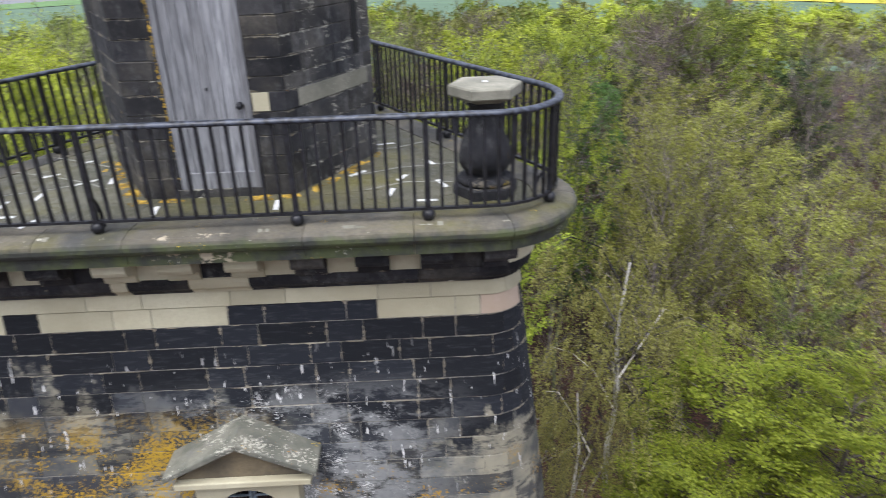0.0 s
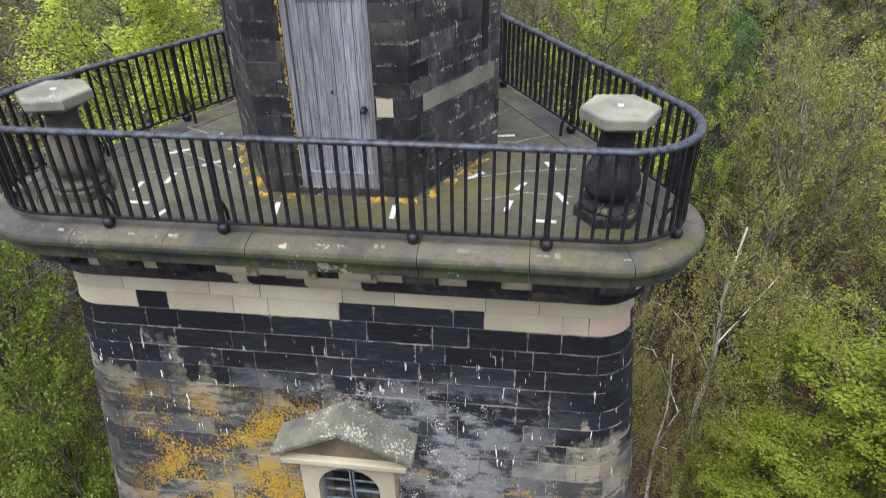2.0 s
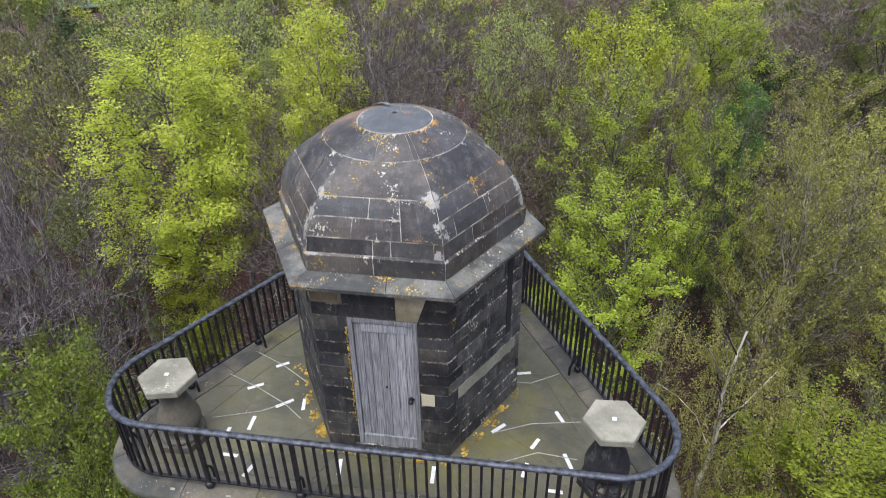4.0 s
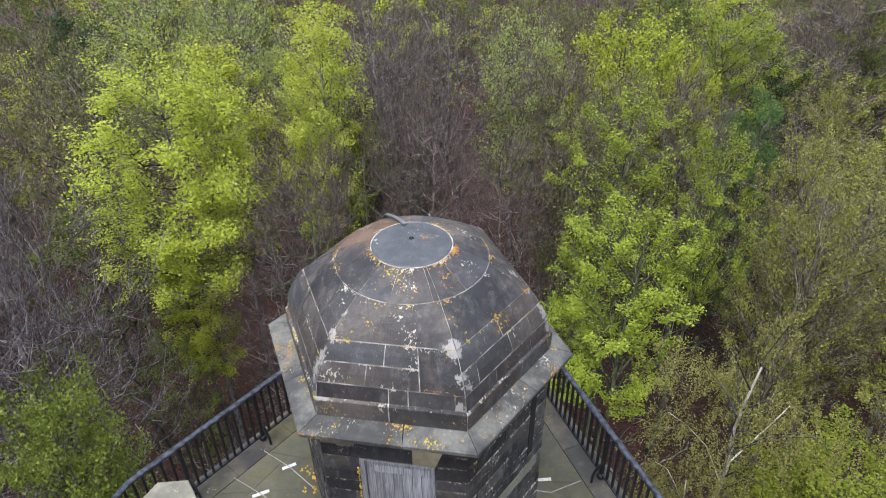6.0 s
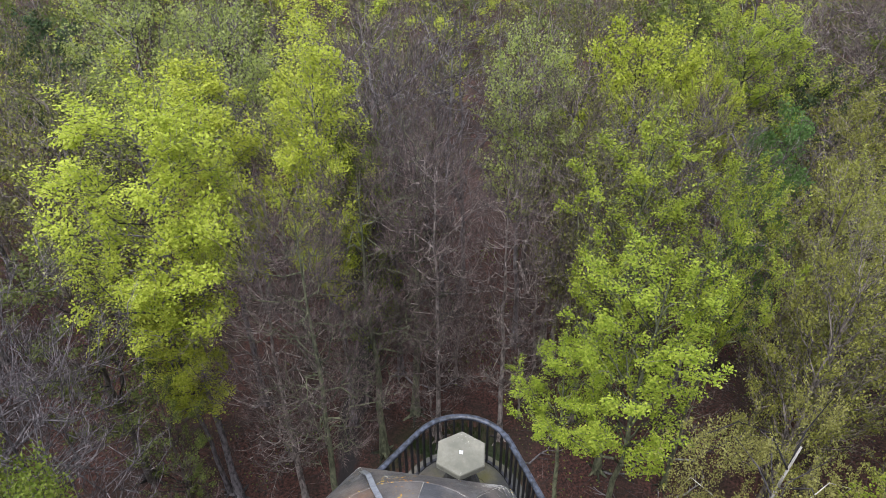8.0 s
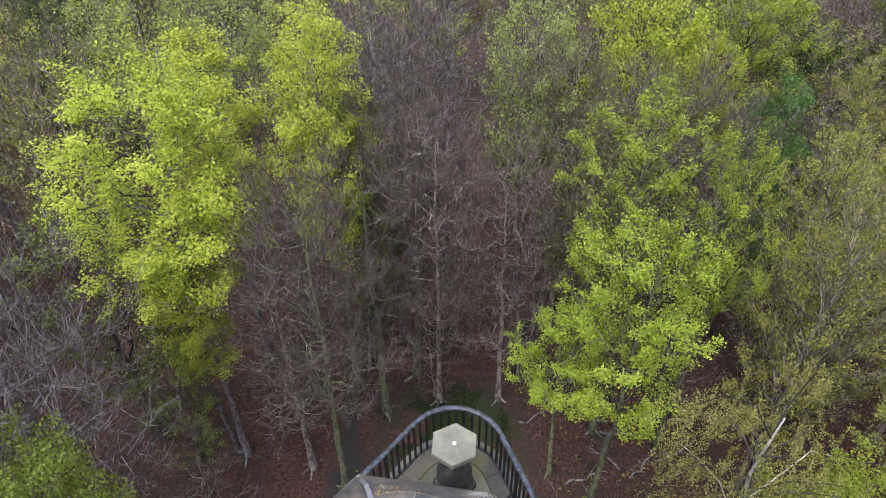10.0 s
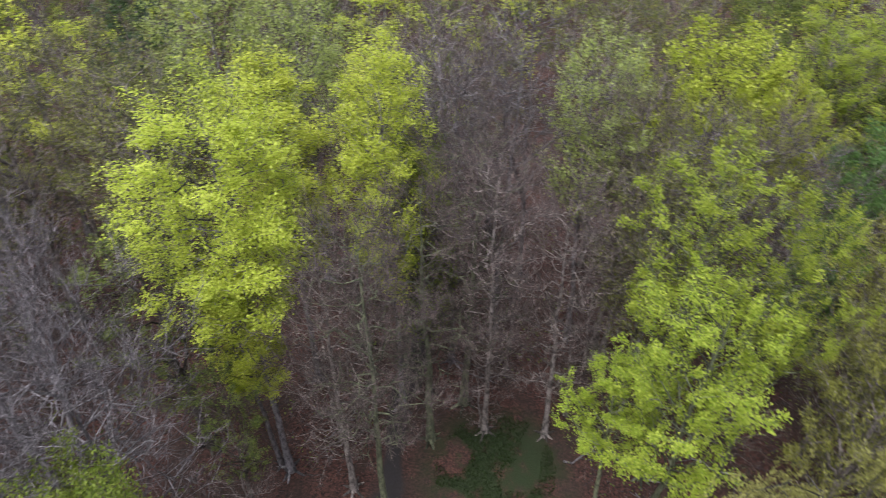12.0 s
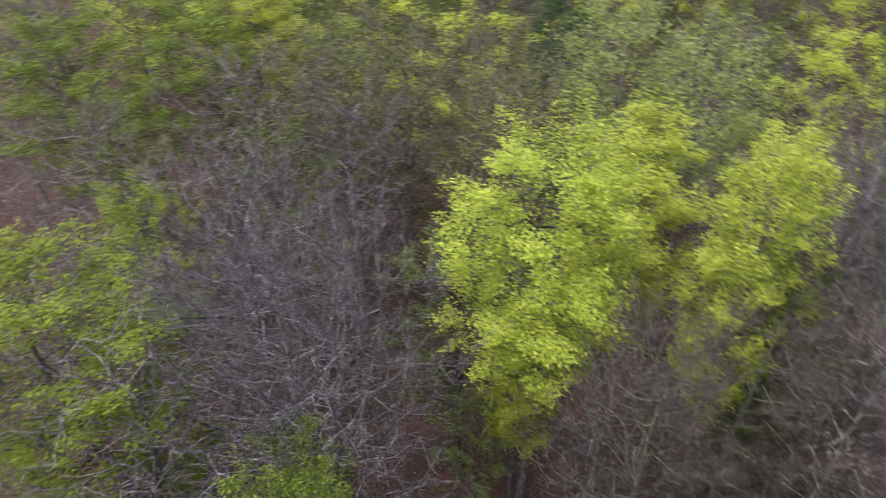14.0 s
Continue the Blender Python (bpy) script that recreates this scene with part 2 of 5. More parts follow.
    bumped(nt, p, noise_of(nt, 40, 6, 0.7), 0.55, 0.012)
    return m


def plain(name, colour, rough=0.6, metal=0.0, vary=0.25, scale=20.0, bump=0.25):
    m, nt, p = nodes_of(name)
    low = tuple(c * (1 - vary) for c in colour)
    high = tuple(min(1, c * (1 + vary)) for c in colour)
    col = mixed(nt, span(nt, noise_of(nt, scale, 5, 0.6), 0.35, 0.65), low, high)
    nt.links.new(col, p.inputs["Base Color"])
    p.inputs["Roughness"].default_value, p.inputs["Metallic"].default_value = rough, metal
    if bump:
        bumped(nt, p, noise_of(nt, scale * 3, 4, 0.6, seed=5), bump, 0.004)
    return m


def leaf(name, lo, hi, trans=0.35, vary=0.15):
    """Young leaves, each with its own tone, letting some light through."""
    m, nt, p = nodes_of(name)
    geo, info = nt.nodes.new("ShaderNodeNewGeometry"), nt.nodes.new("ShaderNodeObjectInfo")
    col = mixed(nt, geo.outputs["Random Per Island"], lo, hi)
    hue = nt.nodes.new("ShaderNodeHueSaturation")
    nt.links.new(span(nt, info.outputs["Random"], 0, 1, 0.495, 0.505), hue.inputs["Hue"])
    nt.links.new(span(nt, info.outputs["Random"], 0, 1, 1 - vary, 1 + vary), hue.inputs["Value"])
    nt.links.new(col, hue.inputs["Color"])
    nt.links.new(hue.outputs[0], p.inputs["Base Color"])
    p.inputs["Roughness"].default_value = 0.6
    p.inputs["Specular IOR Level"].default_value = 0.25
    tr = nt.nodes.new("ShaderNodeBsdfTranslucent")
    nt.links.new(hue.outputs[0], tr.inputs["Color"])
    mix = nt.nodes.new("ShaderNodeMixShader")
    mix.inputs[0].default_value = trans
    nt.links.new(p.outputs[0], mix.inputs[1])
    nt.links.new(tr.outputs[0], mix.inputs[2])
    nt.links.new(mix.outputs[0], nt.nodes["Material Output"].inputs["Surface"])
    return m


def bark(name, lo, hi, scale=6.0):
    m, nt, p = nodes_of(name)
    col = mixed(nt, span(nt, noise_of(nt, scale, 5, 0.65, stretch=(1, 1, 0.35)), 0.36, 0.64), lo, hi)
    info = nt.nodes.new("ShaderNodeObjectInfo")
    hue = nt.nodes.new("ShaderNodeHueSaturation")
    geo = nt.nodes.new("ShaderNodeNewGeometry")
    tone = calc(nt, "MULTIPLY", span(nt, info.outputs["Random"], 0, 1, 0.8, 1.2), span(nt, geo.outputs["Random Per Island"], 0, 1, 0.4, 1.6))
    nt.links.new(tone, hue.inputs["Value"])
    nt.links.new(col, hue.inputs["Color"])
    nt.links.new(hue.outputs[0], p.inputs["Base Color"])
    p.inputs["Roughness"].default_value = 0.85
    return m


def ground_stuff():
    """Leaf litter, bare earth, grass by the tower and a trodden path."""
    m, nt, p = nodes_of("woodland_floor")
    geo = nt.nodes.new("ShaderNodeNewGeometry")
    sep = nt.nodes.new("ShaderNodeSeparateXYZ")
    nt.links.new(geo.outputs["Position"], sep.inputs[0])
    x, y = sep.outputs[0], sep.outputs[1]
    litter = mixed(nt, span(nt, noise_of(nt, 7, 8, 0.75), 0.36, 0.66), (0.012, 0.007, 0.006), (0.135, 0.058, 0.043))
    litter = mixed(nt, span(nt, noise_of(nt, 0.35, 4, 0.55, seed=3), 0.42, 0.62), litter, mixed(nt, 0.55, litter, (0.03, 0.024, 0.018)))
    green = mixed(nt, noise_of(nt, 9, 5, 0.7), (0.011, 0.020, 0.006), (0.028, 0.042, 0.011))
    far = calc(nt, "ADD", calc(nt, "MULTIPLY", calc(nt, "ADD", x, 2.6), calc(nt, "ADD", x, 2.6)), calc(nt, "MULTIPLY", calc(nt, "SUBTRACT", y, 19.5), calc(nt, "SUBTRACT", y, 19.5)))
    lawn = calc(nt, "MULTIPLY", span(nt, far, 24.0, 5.0), span(nt, noise_of(nt, 0.5, 5, 0.65, seed=6), 0.40, 0.54))
    col = mixed(nt, lawn, litter, green)
    bend = calc(nt, "MULTIPLY", calc(nt, "SUBTRACT", noise_of(nt, 0.25, 3, 0.5, seed=50), 0.5), 3.0)
    lane = calc(nt, "ABSOLUTE", calc(nt, "ADD", calc(nt, "ADD", x, 8.6), calc(nt, "ADD", bend, calc(nt, "MULTIPLY", calc(nt, "SUBTRACT", y, 20.0), 0.12))), 0.0)
    lane = calc(nt, "MULTIPLY", span(nt, lane, 1.0, 0.45), span(nt, y, 46.0, 34.0))
    col = mixed(nt, lane, col, mixed(nt, noise_of(nt, 12, 4, 0.6), (0.020, 0.017, 0.017), (0.042, 0.036, 0.035)))
    nt.links.new(col, p.inputs["Base Color"])
    p.inputs["Roughness"].default_value = 0.95
    bumped(nt, p, noise_of(nt, 9, 7, 0.75), 0.8, 0.08)
    return m


STONE = tower_stone()
WHITE_STONE = weathered("new_pale_sandstone", (0.595, 0.56, 0.40), (0.45, 0.41, 0.28), orange=0.95, pale=0.95, piece=0.09, scale=0.9)
PINK_STONE = weathered("pinkish_sandstone", (0.56, 0.45, 0.36), (0.48, 0.37, 0.27), orange=0.95, pale=0.95, piece=0.05)
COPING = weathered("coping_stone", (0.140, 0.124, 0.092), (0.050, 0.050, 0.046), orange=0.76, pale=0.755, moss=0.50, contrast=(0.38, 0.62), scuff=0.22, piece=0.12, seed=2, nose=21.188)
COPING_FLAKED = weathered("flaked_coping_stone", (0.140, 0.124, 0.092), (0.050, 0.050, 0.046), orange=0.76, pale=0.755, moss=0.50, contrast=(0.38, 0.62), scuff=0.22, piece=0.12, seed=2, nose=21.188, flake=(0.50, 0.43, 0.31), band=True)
CUP_STONE = weathered("sooty_sandstone", (0.046, 0.045, 0.045), (0.0115, 0.012, 0.0155), second=(0.096, 0.087, 0.068), orange=0.80, pale=0.80, contrast=(0.38, 0.74), piece=0.4, seed=7, scuff=0.45, edges=0.15, flake=(0.17, 0.15, 0.11))
CUP_PALE = weathered("flaking_sooty_sandstone", (0.070, 0.068, 0.067), (0.020, 0.021, 0.024), second=(0.105, 0.098, 0.086), orange=0.82, pale=0.72, contrast=(0.36, 0.68), piece=0.4, seed=47, scuff=0.75, edges=0.12, flake=(0.22, 0.21, 0.18))
KEY_STONE = weathered("mossy_buff_stone", (0.40, 0.36, 0.25), (0.20, 0.18, 0.11), orange=0.9, pale=0.85, moss=0.42, piece=0.1, seed=23, scale=2.5)
TAN_STONE = weathered("tan_sandstone", (0.24, 0.19, 0.115), (0.10, 0.085, 0.06), orange=0.9, pale=0.9, piece=0.15, seed=17)
DOME_STONE = weathered("dome_slab_stone", (0.080, 0.081, 0.087), (0.029, 0.029, 0.033), rough=0.5, orange=0.735, pale=0.735, contrast=(0.30, 0.72), piece=0.28, seed=11, scale=1.6, second=(0.122, 0.104, 0.089), edges=0.10, scuff=0.6, crest=True)
DOME_FLAKED = weathered("flaking_dome_stone", (0.075, 0.072, 0.068), (0.03, 0.03, 0.033), rough=0.6, orange=0.78, pale=0.76, piece=0.2, seed=61, scale=2.0, edges=0.03, scuff=0.5, flake=(0.27, 0.225, 0.165))
DOME_JOINT = plain("pale_dome_pointing", (0.32, 0.305, 0.27), 0.95, vary=0.6, scale=7)
DOME_CAP = weathered("bluish_capstone", (0.105, 0.115, 0.126), (0.062, 0.068, 0.076), rough=0.42, orange=0.745, pale=0.745, piece=0.05, seed=15, scale=2.2, scuff=0.55)
CORN_STONE = weathered("cornice_stone", (0.185, 0.182, 0.16), (0.062, 0.064, 0.062), orange=0.69, pale=0.715, piece=0.1, seed=19, scale=2.4, contrast=(0.4, 0.6), scuff=0.4)
PEDIMENT = weathered("speckled_lichen_stone", (0.23, 0.225, 0.18), (0.115, 0.118, 0.095), orange=0.74, pale=0.665, piece=0.06, seed=37, scale=3.0, scuff=0.5)
CAP_STONE = weathered("pedestal_cap_stone", (0.33, 0.315, 0.25), (0.15, 0.148, 0.115), orange=0.80, pale=0.72, piece=0.06, seed=29)
FLAG = weathered("floor_flagstone", (0.122, 0.114, 0.072), (0.056, 0.056, 0.036), rough=0.5, orange=0.80, pale=0.80, scuff=0.25, moss=0.51, piece=0.12, seed=33, scale=0.8)
OLD_MORTAR = plain("grimy_mortar", (0.085, 0.08, 0.068), 0.95, vary=0.7, scale=5)
MORTAR = plain("pale_mortar", (0.27, 0.25, 0.205), 0.95, vary=0.5, scale=9)
IRON = plain("black_painted_iron", (0.012, 0.0125, 0.016), 0.5, vary=0.75, scale=16, bump=0.5)
RAIL_TOP = plain("worn_grey_blue_rail_paint", (0.036, 0.042, 0.057), 0.42, vary=0.8, scale=14, bump=0.5)
# near-black for unlit insides, their shade put into the colour
DARK = plain("dark_inside", (0.012, 0.012, 0.012), 0.9)
LICHEN = plain("orange_lichen", (0.36, 0.235, 0.035), 0.95, vary=0.6, scale=6)
TAPE = plain("white_tape", (0.62, 0.63, 0.62), 0.6, vary=0.12)
CABLE = plain("pale_cable", (0.30, 0.30, 0.27), 0.6)
STEEL = plain("galvanised_strap", (0.30, 0.31, 0.33), 0.4, metal=0.7, vary=0.2)
SASH = plain("pale_window_bar", (0.19, 0.24, 0.28), 0.5, vary=0.3)


def wood():
    m, nt, p = nodes_of("bare_silvered_oak")
    g = noise_of(nt, 9, 6, 0.65, stretch=(7, 7, 0.35))
    col = mixed(nt, span(nt, g, 0.3, 0.7), (0.115, 0.12, 0.132), (0.36, 0.365, 0.38))
    col = mixed(nt, span(nt, noise_of(nt, 3, 4, 0.6, stretch=(1, 1, 0.3), seed=4), 0.45, 0.7, 0, 0.5), col, (0.15, 0.148, 0.15))
    nt.links.new(tone_by_piece(nt, col, 0.24), p.inputs["Base Color"])
    p.inputs["Roughness"].default_value = 0.8
    bumped(nt, p, g, 0.5, 0.006)
    return m


OAK = wood()
glass, gnt, gp = nodes_of("window_glass")
gp.inputs["Transmission Weight"].default_value, gp.inputs["Roughness"].default_value = 1.0, 0.03
gp.inputs["Base Color"].default_value = (0.75, 0.8, 0.8, 1)

# ---- building helpers ----
def mesh_of(name, verts, faces, mats):
    me = bpy.data.meshes.new(name)
    me.from_pydata(verts, [], faces)
    for m in mats if isinstance(mats, (list, tuple)) else (mats,):
        me.materials.append(m)
    return me


def part(name, source, material, parent=None, label="", smooth=False):
    """Link a bmesh or a (verts, faces) pair as one mesh object, under a parent if there is one."""
    if isinstance(source, bmesh.types.BMesh):
        me = bpy.data.meshes.new(name)
        bmesh.ops.recalc_face_normals(source, faces=source.faces[:])
        source.to_mesh(me)
        source.free()
        me.materials.append(material)
    else:
        me = mesh_of(name, *source, material)
    if smooth:
        me.polygons.foreach_set("use_smooth", [True] * len(me.polygons))
    ob = new(name, me)
    ob.parent = parent
    if label:
        ob["label"] = label
    return ob


def empty(name, label, category, place=(0, 0, 0), group="", kind=""):
    ob = new(name)
    ob.location = place
    return tagged(ob, label, category, group, kind)


def box(bm, x0, x1, y0, y1, z0, z1, bevel=0.0):
    made = bmesh.ops.create_cube(bm, size=1.0)
    for v in made["verts"]:
        v.co = ((x0 + x1) / 2 + v.co.x * (x1 - x0), (y0 + y1) / 2 + v.co.y * (y1 - y0), (z0 + z1) / 2 + v.co.z * (z1 - z0))
    if bevel:
        edges = {e for v in made["verts"] for e in v.link_edges}
        bmesh.ops.bevel(bm, geom=list(edges), offset=bevel, segments=2, profile=0.5, affect="EDGES")
    return bm


def a_box(*size, bevel=0.0):
    return box(bmesh.new(), *size, bevel=bevel)


def lathe(profile, sides, turn=0.0):
    """A turned body from (radius, height) pairs."""
    verts, faces, n = [], [], len(profile)
    for r, z in profile:
        for i in range(sides):
            a = turn + 2 * math.pi * i / sides
            verts.append((r * math.cos(a), r * math.sin(a), z))
    for j in range(n - 1):
        for i in range(sides):
            k = (i + 1) % sides
            faces.append((j * sides + i, j * sides + k, (j + 1) * sides + k, (j + 1) * sides + i))
    faces.append(tuple(reversed(range(sides))))
    faces.append(tuple((n - 1) * sides + i for i in range(sides)))
    return verts, faces


class Ring:
    """A closed line round the tower's axis, given for every offset; u runs along it in metres."""

    def __init__(self, points_at, base):
        self.points_at, p = points_at, points_at(base)
        self.u = [0.0]
        for a, b in zip(p, p[1:] + p[:1]):
            self.u.append(self.u[-1] + math.dist(a, b))
        self.length, self.count, self.seen = self.u[-1], len(p), {}

    def at(self, u, o):
        u %= self.length
        i = next((k for k in range(self.count) if self.u[k + 1] >= u), self.count - 1)
        f = (u - self.u[i]) / max(1e-9, self.u[i + 1] - self.u[i])
        if o not in self.seen:
            self.seen[o] = self.points_at(o)
        p = self.seen[o]
        a, b = p[i], p[(i + 1) % self.count]
        return a[0] + (b[0] - a[0]) * f, a[1] + (b[1] - a[1]) * f

    def stops(self, u0, u1):
        inner = [k * self.length + v for k in (-1, 0, 1) for v in self.u[:-1]]
        return [u0] + sorted(v for v in inner if u0 + 0.01 < v < u1 - 0.01) + [u1]

    def sweep(self, u0, u1, profile, closed=False):
        """A solid with the profile [(offset, z), ...] along the line from u0 to u1."""
        us = self.stops(u0, u1)
        if closed:
            us = us[:-1]
        n, verts, faces = len(profile), [], []
        for u in us:
            for o, z in profile:
                verts.append((*self.at(u, o), z))
        m = len(us)
        for j in range(m if closed else m - 1):
            k = (j + 1) % m
            for i in range(n):
                h = (i + 1) % n
                faces.append((j * n + i, k * n + i, k * n + h, j * n + h))
        if not closed:
            faces.append(tuple(reversed(range(n))))
            faces.append(tuple((m - 1) * n + i for i in range(n)))
        return verts, faces


def joined(pieces):
    verts, faces = [], []
    for v, f in pieces:
        k = len(verts)
        verts += v
        faces += [tuple(i + k for i in q) for q in f]
    return verts, faces


D = 3.1  # the pedestals and corner rounds lie this far from the axis


def triangle_points(r):
    out = []
    for a in (210, 330, 90):
        cx, cy = D * math.cos(radians(a)), D * math.sin(radians(a))
        for i in range(13):
            b = radians(a - 60 + 10 * i)
            out.append((cx + r * math.cos(b), cy + r * math.sin(b)))
    return out


def hexagon_points(ap):
    r = ap / math.cos(radians(30))
    return [(r * math.cos(radians(240 + 60 * i)), r * math.sin(radians(240 + 60 * i))) for i in range(6)]


def dome_points(r):
    """Hexagonal below, running into a round ring under the capstone; r is the apothem."""
    soft = min(1.0, max(0.0, (1.085 - r) / 0.27))
    out = []
    for i in range(6):
        for k in range(6):
            a = radians(240 + 60 * i + 10 * k)
            hexr = r / math.cos(radians(10 * k - 30))
            rr = hexr + (r - hexr) * soft
            out.append((rr * math.cos(a), rr * math.sin(a)))
    return out


TRI, HEXA, DOME = Ring(triangle_points, 0.75), Ring(hexagon_points, 1.335), Ring(dome_points, 1.2)
FRONT = TRI.u[12]  # where the straight front begins, at x = -X0
X0 = D * math.cos(radians(30))


def block(zb, zt, ob, ot, depth=0.14, ch=0.008):
    """The section of a squared stone: z and outer offset at its bottom and top."""
    return [(ob - depth, zb), (ob - ch, zb), (ob, zb + ch), (ot, zt - ch), (ot - ch, zt), (ot - depth, zt)]

# ---- the tower: three-sided, tapering, with a rounded edge at each corner ----
FZ = 21.2       # the platform's floor above the ground
BATTER = 0.12   # the walls lean in by this much a metre


def wall_offset(z):
    return 0.40 + BATTER * (-1.0 - z)


tower = empty("tower", "three-sided soot-blackened sandstone tower with rounded corners and orange lichen", "tower")
WIN_X, WIN_W, WIN_TOP, WIN_SPRING, WIN_SILL = 0.05, 0.365, -2.995, -3.36, -4.12


def tower_core():
    """The mortar body behind the facing stones, hollow, with the window's opening through the front."""
    zs = [-FZ - 2.4, WIN_SILL, WIN_SPRING + 0.36, -0.4]
    us = sorted(TRI.u[:-1] + [FRONT + X0 + WIN_X - 0.40, FRONT + X0 + WIN_X + 0.40])
    n, verts, faces = len(us), [], []
    for inner in (0.005, 0.55):
        for z in zs:
            for u in us:
                verts.append((*TRI.at(u, round(wall_offset(z) - inner, 4)), FZ + z))
    hole = us.index(FRONT + X0 + WIN_X - 0.40)
    for j in range(3):
        for i in range(n):
            k = (i + 1) % n
            for lay in (0, 1):
                if i == hole and j == 1:
                    continue
                b = lay * 4 * n
                q = (b + j * n + i, b + j * n + k, b + (j + 1) * n + k, b + (j + 1) * n + i)
                faces.append(q if lay == 0 else q[::-1])
    for j in (0, 3):
        for i in range(n):
            k = (i + 1) % n
            faces.append((j * n + i, 4 * n + j * n + i, 4 * n + j * n + k, j * n + k))
    a, b, c, d = n + hole, n + hole + 1, 2 * n + hole + 1, 2 * n + hole
    for p, q in ((a, b), (b, c), (c, d), (d, a)):
        faces.append((p, q, q + 4 * n, p + 4 * n))
    return verts, faces


part("wall_core", tower_core(), MORTAR, tower, "pale lime mortar joints")
rng = random.Random(5)


def lay_course(zb, zt, u_from, u_to, start, long=0.68, short=0.345, gaps=()):
    """The joints of one course from u_from to u_to: long and short stones by turns, none inside the gaps."""
    out, u, flip = [], u_from - start, start > 0.4
    while u < u_to - 0.05:
        step = (long if flip else short) * rng.uniform(0.88, 1.12)
        a, b = max(u, u_from), min(u + step, u_to)
        u, flip = u + step, not flip
        pieces = [(a, b)]
        for g0, g1 in gaps:
            pieces = [p for s, e in pieces for p in ((s, min(e, g0)), (max(s, g1), e)) if p[1] - p[0] > 0.04]
        out += pieces
    return out


def stone_section(zb, zt, proud):
    return [(o + proud, z + FZ) for o, z in block(zb + 0.005, zt - 0.005, wall_offset(zb), wall_offset(zt), 0.12, 0.004)]


def in_sight(u):
    return FRONT - 1.0 < u < FRONT + 2 * X0 + 1.0


rest = []
z_top, course = -1.20, 0
while z_top > -FZ - 2.0:
    h = 0.236 + 0.0022 * course if course < 20 else 0.285
    z_bot = z_top - h
    gaps = [(FRONT + X0 + WIN_X - 0.56, FRONT + X0 + WIN_X + 0.56)] if z_bot < WIN_TOP and z_top > WIN_SILL - 0.1 else []
    start = (0.1, 0.62, 0.3, 0.85)[course % 4]
    for a, b in lay_course(z_bot, z_top, 0.0, TRI.length, start, gaps=gaps):
        sec = TRI.sweep(a + 0.0035, b - 0.0035, stone_section(z_bot, z_top, rng.uniform(0.0, 0.008)))
        if in_sight((a + b) / 2) and z_top > -5.4:
            part("stone", sec, STONE, tower)
        else:
            rest.append(sec)
    z_top, course = z_bot, course + 1
part("stonework", joined(rest), STONE, tower)["kind"] = "stuff"

# the pale new frieze: an upper course of white stone, a lower one with old black stones left in it
rest = []
for a, b in lay_course(-0.98, -0.80, 0.0, TRI.length, 0.2, 0.9, 0.6):
    sec = TRI.sweep(a + 0.004, b - 0.004, stone_section(-0.98, -0.80, 0.02))
    if in_sight((a + b) / 2):
        part("frieze_stone", sec, WHITE_STONE, tower, "clean pale replacement sandstone")
    else:
        rest.append(sec)
LOWER = ((-3.4, -2.22, 1), (-2.22, -1.87, 0), (-1.87, -1.13, 1), (-1.13, -0.74, 1), (-0.74, 0.03, 1), (0.03, 0.40, 0), (0.40, 1.24, 0),
         (1.24, 1.56, 0), (1.56, 2.36, 1), (2.36, 2.62, 1), (2.62, 3.5, 2))
for a, b, tone in LOWER:
    sec = TRI.sweep(FRONT + X0 + a + 0.005, FRONT + X0 + b - 0.005, stone_section(-1.20, -0.98, 0.004))
    part("frieze_stone", sec, (STONE, WHITE_STONE, PINK_STONE)[tone], tower,
         ("soot-black old sandstone", "clean pale replacement sandstone", "pinkish replacement sandstone")[tone])
for a, b in lay_course(-1.20, -0.98, FRONT + X0 + 3.5, FRONT + X0 - 3.4 + TRI.length, 0.1, 0.8, 0.5):
    rest.append(TRI.sweep(a + 0.005, b - 0.005, stone_section(-1.20, -0.98, 0.0)))
part("friezework", joined(rest), STONE, tower)["kind"] = "stuff"

# the moulded string under the brackets, black but for two new pieces
MOULD = [(0.30, -0.80), (0.425, -0.80), (0.44, -0.77), (0.50, -0.72), (0.52, -0.66), (0.52, -0.60), (0.50, -0.585), (0.30, -0.585)]
MOULD = [(o, z + FZ) for o, z in MOULD]
edges = [-3.3, -2.4, -1.5, -1.02, -0.86, -0.26, 0.33, 0.95, 2.0, 2.7, 3.6]
for i, (a, b) in enumerate(zip(edges, edges[1:])):
    pale = i in (3, 5)
    part("string_stone", TRI.sweep(FRONT + X0 + a + 0.003, FRONT + X0 + b - 0.003, MOULD), WHITE_STONE if pale else CUP_STONE, tower,
         "pale new moulding" if pale else "soot-black moulding")
part("string_course", TRI.sweep(FRONT + X0 + 3.6, FRONT + X0 - 3.3 + TRI.length, MOULD), CUP_STONE, tower, "soot-black moulding")

